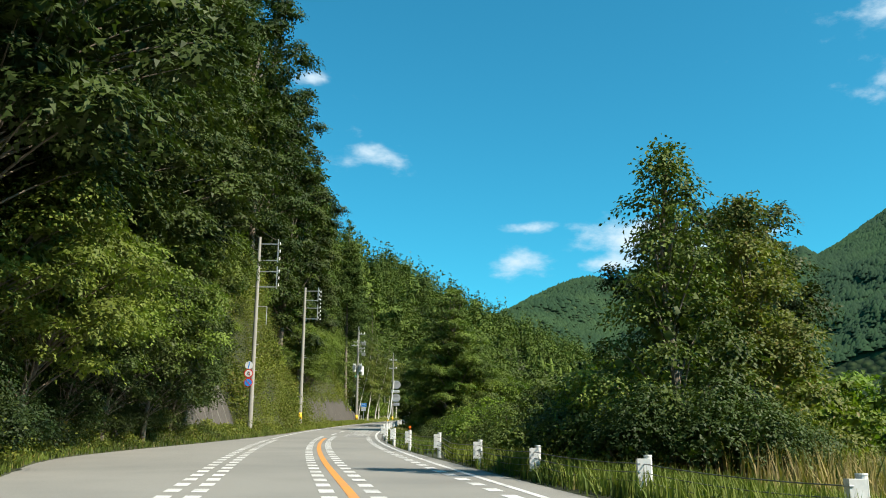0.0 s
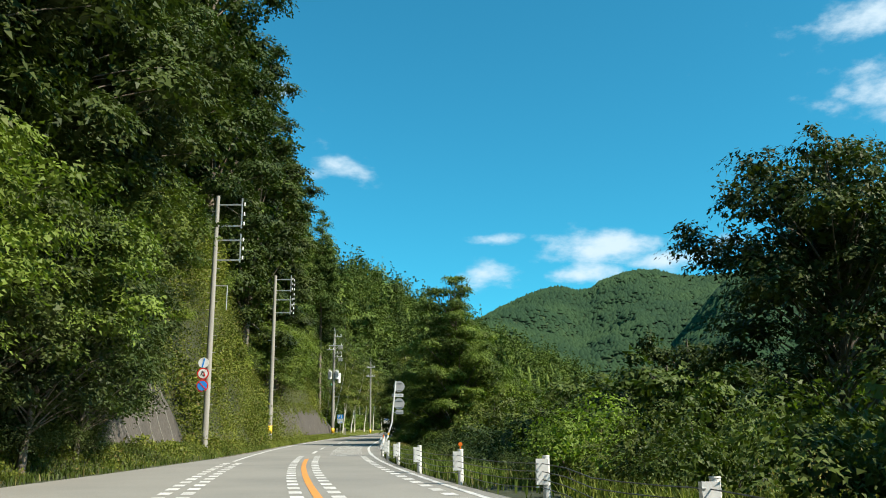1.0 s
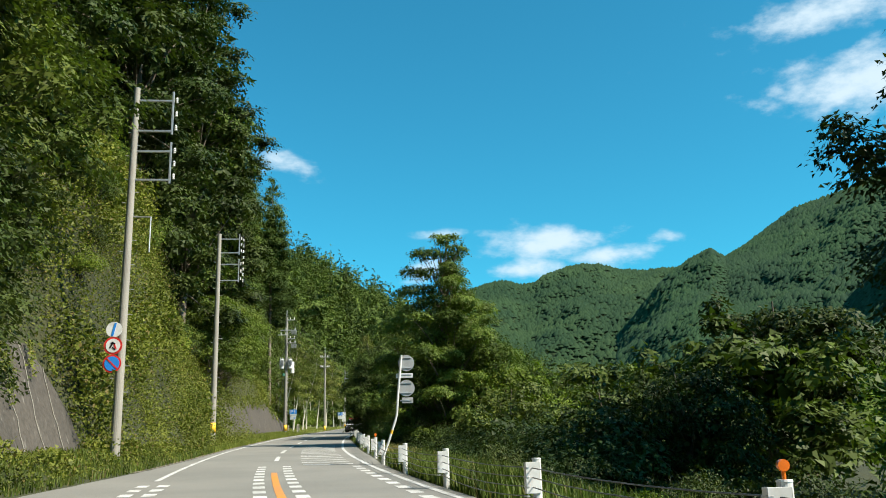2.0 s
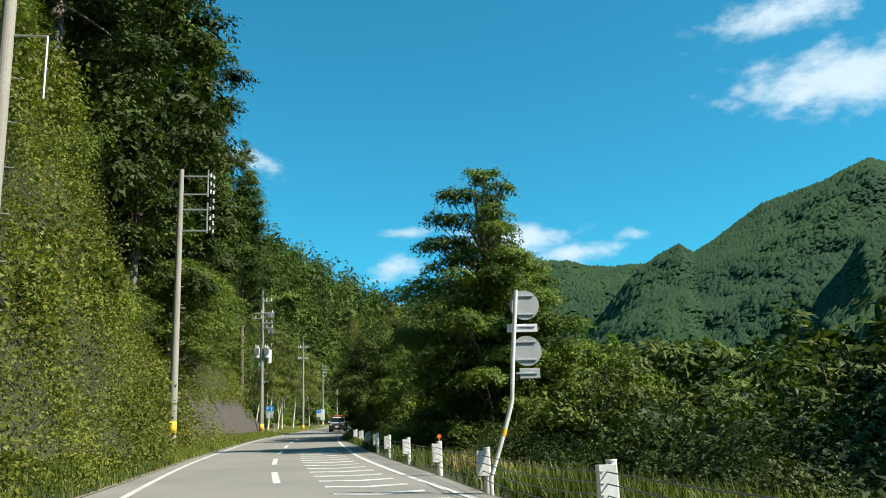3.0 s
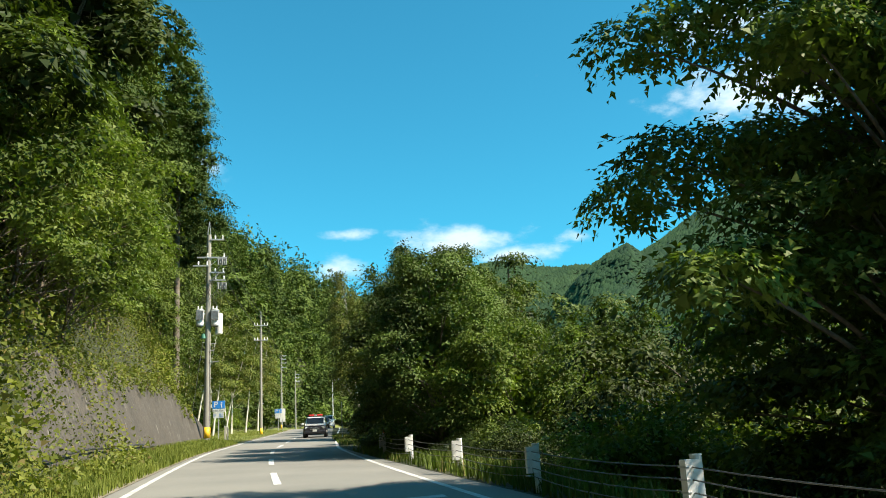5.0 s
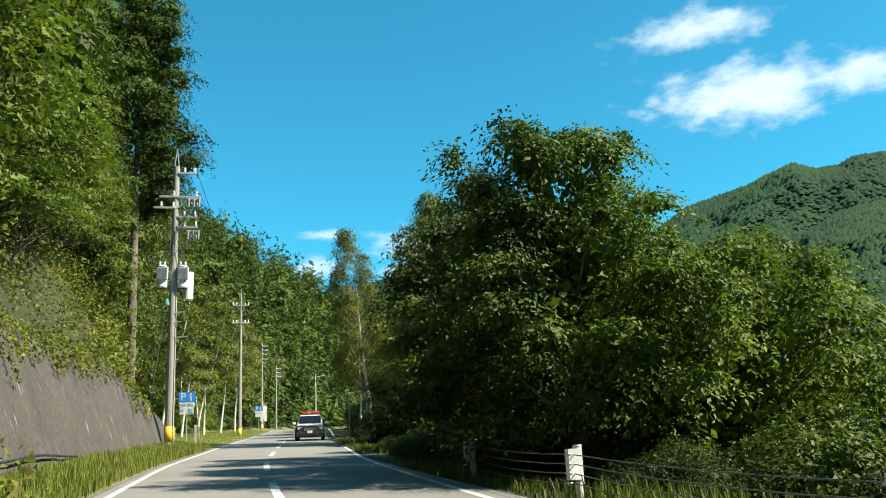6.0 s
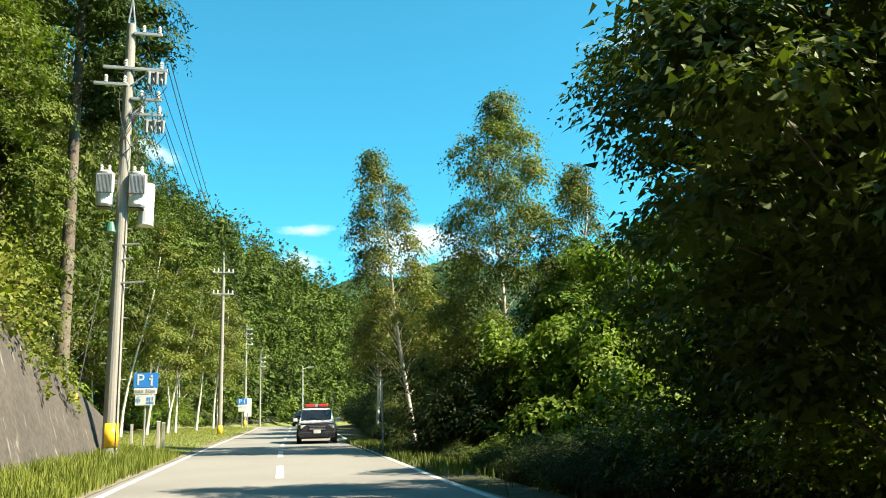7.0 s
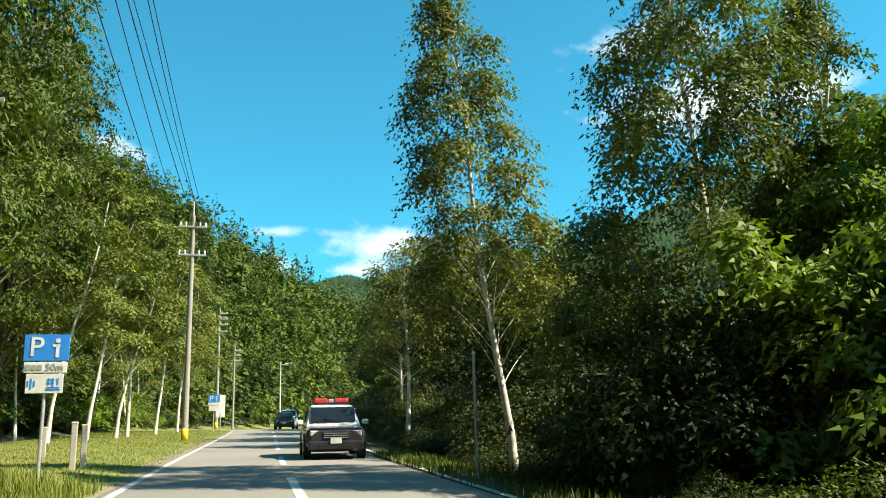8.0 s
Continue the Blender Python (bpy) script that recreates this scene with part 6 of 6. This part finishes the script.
    for k in range(34):
        y, s = r.uniform(60, 96), r.uniform(1.3, 4.2)
        x = float(centre_of(y) - left_width(y) - verge_width(y)) - s
        plant(slope_bushes[r.choice(3, p=(0.4, 0.1, 0.5))], x, y, r.uniform(0, 360), r.uniform(0.2, 0.38))
    # climbers and saplings in heaps up the same slope
    for k in range(52):
        y, s = r.uniform(57, 97), r.uniform(2.2, 8.5)
        x = float(centre_of(y) - left_width(y) - verge_width(y)) - s
        plant(slope_bushes[r.choice(3, p=(0.55, 0.2, 0.25))], x, y, r.uniform(0, 360), r.uniform(0.28, 0.5) + 0.035 * s, tall=r.uniform(0.9, 1.5))
    # tall trees that shade the road past the thicket
    for x, y, s in ((2.6, 139.5, 0.62), (2.2, 149, 0.8), (2.9, 158, 0.9), (4.0, 168, 1.0), (6.0, 180, 1.0), (8, 192, 1.0), (10, 205, 1.1)):
        plant(near_groves[1 if y < 165 else int(y) % 2], x, y, r.uniform(0, 360), s)
    for k in range(16):
        y, s = r.uniform(46, 66), r.uniform(2.2, 6)
        plant(slope_bushes[r.integers(0, 2)], float(centre_of(y) - left_width(y) - verge_width(y)) - s, y, r.uniform(0, 360), r.uniform(0.45, 0.7))
    # trees that lean out over the bank by the lay-by
    leaning = proto(make_tree("broadleaf_tree", 170, 8.2, 3.3, 1.7, 44, 17000, 0.15, "leaf_mid", "bark", "leafy tree leaning out over the shaded bank", lean=(2.6, 0), per=8, spread=0.28, lobe=0.3, shell=0.6, dome=True, trunk=0.16))
    for x, y, s in ((-12.6, 22.5, 0.8), (-13.2, 27.5, 0.86), (-13.9, 33.0, 0.9), (-14.0, 38.5, 0.88)):
        plant(leaning, x, y, r.uniform(-25, 25), s)
        plant(bank_bush, x + 0.2, y - 1.3, r.uniform(0, 360), r.uniform(0.4, 0.5))
        plant(bank_bush, x - 0.4, y + 1.4, r.uniform(0, 360), r.uniform(0.45, 0.6))
    # crowns with shade-darkened leaves that roof the bank beside the lay-by
    roof = proto(make_tree("broadleaf_tree", 173, 12.5, 4.8, 3.2, 46, 23000, 0.2, "leaf_shaded", "bark", "broadleaf tree with shade-darkened leaves roofing the shaded bank", lean=(3.2, 0), per=9, spread=0.34, lobe=0.27, shell=0.7, dome=True, trunk=0.2))
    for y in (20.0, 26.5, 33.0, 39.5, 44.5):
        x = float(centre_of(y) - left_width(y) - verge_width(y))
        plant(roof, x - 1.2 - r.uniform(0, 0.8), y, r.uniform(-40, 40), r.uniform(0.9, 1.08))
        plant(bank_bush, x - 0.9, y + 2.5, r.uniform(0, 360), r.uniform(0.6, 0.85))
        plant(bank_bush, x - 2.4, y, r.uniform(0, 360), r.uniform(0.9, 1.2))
    droop = proto(make_tree("broadleaf_tree", 174, 7.6, 2.5, 0.4, 44, 16000, 0.13, "leaf_shaded", "bark", "drooping tree with shade-darkened leaves at the edge of the lay-by", lean=(1.3, 0), per=9, spread=0.3, lobe=0.3, shell=0.7, dome=True, trunk=0.1))
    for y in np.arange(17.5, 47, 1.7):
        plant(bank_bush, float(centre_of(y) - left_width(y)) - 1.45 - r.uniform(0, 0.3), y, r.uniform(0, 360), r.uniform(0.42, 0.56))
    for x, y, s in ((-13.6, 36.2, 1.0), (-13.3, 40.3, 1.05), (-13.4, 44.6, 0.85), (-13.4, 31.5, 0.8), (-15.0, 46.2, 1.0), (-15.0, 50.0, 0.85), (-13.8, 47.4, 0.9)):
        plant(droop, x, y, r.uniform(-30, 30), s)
    # bushy trees on top of the retaining wall
    bushy = proto(make_tree("broadleaf_tree", 171, 8.5, 3.3, 0.2, 40, 13000, 0.15, "leaf_mid", "bark", "bushy green tree on top of the retaining wall", lean=(1.3, 0), per=8, spread=0.28, lobe=0.32, shell=0.65, dome=True, trunk=0.1))
    for y in np.arange(97, 136, 3.0):
        x = float(centre_of(y) - left_width(y) - verge_width(y)) - (r.uniform(1.6, 2.2) if y < 108 else r.uniform(2.6, 3.1) if y < 123 else r.uniform(4.2, 4.8))
        plant(bushy, x, y, r.uniform(-60, 60), r.uniform(0.8, 0.95) if y < 108 else r.uniform(0.72, 0.92))
    # trees hanging over the roped slope face
    hanging = proto(make_tree("broadleaf_tree", 172, 9.5, 3.5, 3.0, 34, 9500, 0.18, "leaf", "bark", "broadleaf tree hanging over the slope face", lean=(2.0, 0), per=8, spread=0.3, lobe=0.32, shell=0.65, dome=True, trunk=0.12))
    for y in np.arange(22, 58.5, 3.4):
        x = float(centre_of(y) - left_width(y) - verge_width(y))
        plant(hanging, x - r.uniform(1.2, 1.9) - 0.05 * max(0, y - 44), y, r.uniform(-40, 40), r.uniform(0.85, 1.0) * (0.8 if y < 34 else 1))
        plant(oaks[1], x - r.uniform(4.6, 5.4), y + 1.5, r.uniform(-60, 60), r.uniform(0.6, 0.75))
    # low bushes by the first guard posts
    for y in np.arange(23, 60, 2.9) + r.uniform(-1, 1, 13):
        plant(mid_shrubs[2 * r.integers(0, 2) if y < 40 else 1], float(centre_of(y)) + RIGHT + 2.3 + r.uniform(-0.3, 0.8), y, r.uniform(0, 360), r.uniform(0.34, 0.8) if y < 40 else r.uniform(0.3, 0.45), tall=r.uniform(0.8, 1.4))
        if y > 38:
            plant(shrubs[r.choice(3, p=(0.4, 0.5, 0.1))], float(centre_of(y)) + RIGHT + 5.5 + r.uniform(-0.5, 1.5), y, r.uniform(0, 360), r.uniform(0.4, 0.65))
    for x, y, s in ((4.3, 19.6, 0.5), (5.9, 19.3, 0.55), (7.6, 20.6, 0.5), (3.6, 22.0, 0.5)):
        plant(shrubs[1], x, y, r.uniform(0, 360), s * 1.3)
    # right-hand thicket
    for y in np.arange(60, 215, 4.2):
        for row in range(2 if y < 160 else 1):
            yy = y + r.uniform(-1.3, 1.3)
            u = RIGHT + (3.4, 6.8)[row] + r.uniform(-0.5, 0.8)
            if row == 0 and yy < 88:
                u += 1.2
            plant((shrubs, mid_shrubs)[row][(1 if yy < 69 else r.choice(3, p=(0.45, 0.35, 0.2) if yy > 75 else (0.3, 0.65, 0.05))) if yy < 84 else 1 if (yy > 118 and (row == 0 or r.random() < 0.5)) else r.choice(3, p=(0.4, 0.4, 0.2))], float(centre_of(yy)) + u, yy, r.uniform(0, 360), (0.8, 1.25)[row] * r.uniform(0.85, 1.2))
    # undergrowth close to the road edge in the shade, mostly in the darkened leaf
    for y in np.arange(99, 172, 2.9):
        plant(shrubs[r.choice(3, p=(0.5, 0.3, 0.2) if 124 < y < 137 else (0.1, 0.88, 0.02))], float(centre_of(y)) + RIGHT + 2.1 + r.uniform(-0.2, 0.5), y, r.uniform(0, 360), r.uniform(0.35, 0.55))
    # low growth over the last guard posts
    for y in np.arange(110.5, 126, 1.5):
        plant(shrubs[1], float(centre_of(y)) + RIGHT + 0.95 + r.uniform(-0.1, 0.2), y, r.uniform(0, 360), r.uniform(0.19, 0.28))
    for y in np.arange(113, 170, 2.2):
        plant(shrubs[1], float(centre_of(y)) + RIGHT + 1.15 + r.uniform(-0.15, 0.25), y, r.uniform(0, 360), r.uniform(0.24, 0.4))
    for y in np.arange(48, 215, 9.0):
        for u in (14, 24, 38):
            if u > 20 and y > 118:
                continue
            yy, uu = y + r.uniform(-2.5, 2.5), u + r.uniform(-3, 3)
            if abs(yy - 53) < 7 and u < 20 or (u > 30 and yy > 150) or (u < 20 and 116 < yy < 140):
                continue
            plant(mid_grove if u < 20 else groves[r.integers(0, 2)], float(centre_of(yy)) + uu, yy, r.uniform(0, 360), r.uniform(0.7, 1.0) * (0.75 if u < 20 else 1.15))
    for ob in hide:
        for o in (*ob.children_recursive, ob):
            bpy.data.objects.remove(o)


def build_landmark_trees():
    def put(t, x, y):
        t.matrix_world = pose(x, y, land(x, y) - 0.1)

    # the tall layered tree beyond the cables, its skirt reaching the ground
    r = np.random.default_rng(5)
    blobs = []
    for i in range(13):
        z = 1.3 + 1.2 * i
        reach = float(np.interp(z, (1, 3.5, 5, 7, 9.5, 11.6, 13.6, 15.2, 16.2), (3.9, 4.6, 6.0, 5.6, 5.0, 3.6, 2.7, 1.7, 0.5)))
        for j in range(5 if z < 6 else 4 if z < 11 else 3):
            # a bough: clumps that grow smaller towards its hanging tip, with a tuft on top
            a = 2.4 * i + 6.28 * j / (5 if z < 6 else 4 if z < 11 else 3) + r.uniform(-0.35, 0.35)
            far = reach * r.uniform(0.62, 1.05)
            for f in (0.42, 0.72, 0.95) if far > 2 else (0.5, 0.9):
                w = (0.42 + 0.2 * far) * (1.25 - 0.6 * f) * r.uniform(0.85, 1.15)
                b = a + r.uniform(-0.3, 0.3)
                blobs.append((far * f * math.cos(b), far * f * math.sin(b), z + 0.25 * far * f * (1 - 0.9 * f) + r.uniform(-0.2, 0.2), w, w, w * 0.5))
    t = make_tree("broadleaf_tree", 201, 16.4, 6.2, 4.0, 17, 135000, 0.14, "leaf_mid", "bark", "tall layered broadleaf tree standing alone beyond the guard cables", spread=0.22, blobs=blobs, shell=0.72, per=8, heart=0.05)
    put(t, 1.2, 87.3)
    t = make_tree("broadleaf_tree", 202, 18.8, 6.2, 4.5, 52, 28000, 0.22, "leaf_shaded", "bark", "broad dark tree on the valley side", lobe=0.27, dome=True, spread=0.36, shell=0.65)
    put(t, 16.3, 53.0)
    t = make_tree("broadleaf_tree", 206, 6.8, 3.0, 0.3, 34, 14000, 0.16, "leaf_mid", "bark", "fresh green bushy tree below the broad dark tree", lobe=0.3, dome=True, spread=0.32, shell=0.6)
    put(t, 14.9, 49.6)
    t = make_tree("broadleaf_tree", 205, 12.0, 5.0, 1.0, 18, 12000, 0.24, "leaf_shaded", "bark", "round dark tree on the valley side", lobe=0.3, dome=True, spread=0.36, shell=0.65)
    put(t, 14.5, 70.0)
    t = make_tree("broadleaf_tree", 203, 8.7, 3.2, 0.3, 38, 11000, 0.13, "leaf", "bark", "sunlit young tree just beyond the guard cables", top=0.12, lobe=0.21, spread=0.26, heart=0.08, tri=False, shell=0.6)
    put(t, 5.4, 20.6)
    t = make_tree("broadleaf_tree", 204, 8.2, 3.2, 0.3, 36, 18000, 0.13, "leaf_birch", "bark", "leafy young tree beyond the guard cables", top=0.2, lobe=0.22, spread=0.26, heart=0.08, tri=False, shell=0.6)
    put(t, 8.0, 23.0)
    mass, behind = "dense broadleaf tree overhanging the road edge", "dense broadleaf tree behind the thicket"
    for k, (x, y, h, rad, n, size, leaf, label) in enumerate((
            (-2.8, 109.2, 8.9, 2.7, 32000, 0.125, "leaf", mass), (-0.4, 107.2, 7.0, 3.0, 24000, 0.125, "leaf_mid", mass), (-0.3, 118.5, 11.6, 3.8, 44000, 0.125, "leaf", "tall broadleaf tree overhanging the road edge"), (2.8, 99.0, 7.4, 4.6, 15000, 0.19, "leaf_shaded", behind),
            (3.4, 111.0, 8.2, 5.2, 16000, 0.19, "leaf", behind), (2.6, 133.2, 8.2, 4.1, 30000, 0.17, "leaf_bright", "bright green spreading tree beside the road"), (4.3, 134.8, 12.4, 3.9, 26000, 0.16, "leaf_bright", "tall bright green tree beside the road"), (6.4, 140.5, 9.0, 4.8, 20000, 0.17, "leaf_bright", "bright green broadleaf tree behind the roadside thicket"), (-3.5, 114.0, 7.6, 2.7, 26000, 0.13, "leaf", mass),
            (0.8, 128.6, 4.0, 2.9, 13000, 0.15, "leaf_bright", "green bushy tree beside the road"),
            # these two are added behind the thicket to throw shade on road and undergrowth
            (8.0, 119.0, 11.5, 5.0, 15000, 0.2, "leaf", behind), (4.2, 123.8, 14.8, 3.3, 18000, 0.18, "leaf", "tall broadleaf tree added behind the thicket to shade the road"),
            (-0.5, 136.5, 5.2, 3.0, 18000, 0.13, "leaf_shaded", "green bushy tree with shade-darkened leaves beside the road"),
            (7.0, 62.0, 7.6, 3.2, 11000, 0.17, "leaf_shaded", "dark leafy tree close beyond the guard cables"),
            (4.8, 86.5, 9.0, 4.6, 17000, 0.18, "leaf_bright", "sunlit broadleaf tree beyond the guard cables"))):
        t = make_tree("broadleaf_tree", 210 + k, h, rad, 1.0 if 130 < y < 140 else 0.2, 40, n, size, leaf, "bark", label, per=9, spread=0.34, droop=0.55, width=0.5, lobe=0.28, dome=True, shell=0.6, tri=y > 112)
        put(t, x, y)
    for k, (x, y, h, lean, rad, n) in enumerate(((-0.1, 137.0, 15.6, (0.5, 0), 3.5, 52000), (2.9, 137.5, 14.5, (0.6, 0), 3.0, 40000), (-1.95, 142.5, 13.4, (-1.7, 0.0), 2.6, 30000), (-0.8, 158, 9, (0.3, 0), 2.4, 9000), (1.0, 166, 9, (-0.4, 0), 2.4, 9000))):
        t = make_tree("birch_tree", 230 + k, h, rad, 4.6, 26, n, 0.105, "leaf_birch", "birch_bark", "leaning birch with pale trunk and thin silvery foliage", lean=lean, trunk=0.1, spread=0.3, droop=0.8, per=9, heart=0.0, shell=0.2, blobs=lobes(h * 0.96, rad, 4.0, 46, np.random.default_rng(230 + k), lean, 0.5, 0.25, 1.05))
        put(t, x, y)
    for k, (x, y, h) in enumerate(((-18.9, 65.0, 27.0), (-17.6, 79.0, 31.0), (-17.4, 94.0, 33.0), (-17.2, 108.0, 25.0))):
        t = make_tree("broadleaf_tree", 250 + k, h, 5.0, 2.5, 38, 22000, 0.26, "leaf_shaded", "bark", "very tall layered tree leaning out from the hillside", lean=(1.6, 0), top=0.85, lobe=0.34, spread=0.4, shell=0.65, trunk=0.3)
        put(t, x, y)
    for k, (x, y, h, lean) in enumerate(((-14.3, 172, 14, (2.2, 0)), (-13.1, 176, 13, (2.6, 0)), (-12.6, 178.5, 13, (-0.3, 0)), (-15.6, 168, 15, (2.4, 0)), (-11.2, 184, 12, (1.5, 0)), (-9.8, 191, 12, (1.0, 0)))):
        t = make_tree("birch_tree", 260 + k, h, 3.0, 5.0, 14, 8000, 0.19, "leaf_birch", "birch_bark", "white-barked birch at the edge of the lawn", lean=lean, trunk=0.095, spread=0.4, lobe=0.4, heart=0)
        put(t, x, y)


def build_far_woods():
    """Cedar woods on the hillside round the bend, too many to count."""
    r = np.random.default_rng(41)
    pieces = []
    for k in range(850):
        y = r.uniform(222, 520)
        s = r.uniform(0, 130)
        x = float(centre_of(y) - 11) - s
        z = land(x, y)
        h = r.uniform(13, 21) * (0.62 if s < 22 else 1)
        if r.random() < 0.93:
            near = y < 340 and s < 70
            v, q = cedar_arrays(h * 1.15, h * 0.16, 1450 if near else 330, 0.62 if near else 1.25, r, 0.05, core=5)
        else:
            rad = h * 0.3
            v, q = crown_arrays([(0, 0, h * 0.5, rad, rad, rad), (rad * 0.4, 0, h * 0.65, rad * 0.7, rad * 0.7, rad * 0.7)], 320, 1.1, r, 6, 0.8)
        pieces.append((v + [x, y, z - 0.3], q))
    # broadleaf trees and bushes that close the hillside at the bend
    for k in range(230):
        y, s = r.uniform(224, 345), r.uniform(-1.5, 34)
        x = float(centre_of(y) - 11) - s
        h = r.uniform(4, 9) if s < 6 else r.uniform(7, 13)
        v, q = crown_arrays(dome_lobes(h, h * 0.42, 0.2, 10, r, lobe=0.4), 300, 0.55, r, 6, 0.45)
        pieces.append((v + [x, y, land(x, y) - 0.3], q))
    grove = []
    for k in range(330):
        y, x = r.uniform(30, 300), r.uniform(38, 330)
        h = r.uniform(4.5, 8.5)
        blobs = dome_lobes(h, h * 0.5, 0.3, 9, r, lobe=0.42)
        v, q = crown_arrays(blobs, 260, 0.75, r, 6, 0.5)
        grove.append((v + [x, y, land(x, y) - 0.2], q))
    tagged(new("valley_woods", mesh_data("valley_woods", *join_arrays(grove), MAT["leaf"])), "low broadleaf woods over the valley floor", "woods", kind="stuff")
    tagged(new("far_woods", mesh_data("far_woods", *join_arrays(pieces), MAT["needle"])), "dense cedar woods covering the far hillside", "woods", kind="stuff")


build_landmark_trees()
build_woods()
build_far_woods()
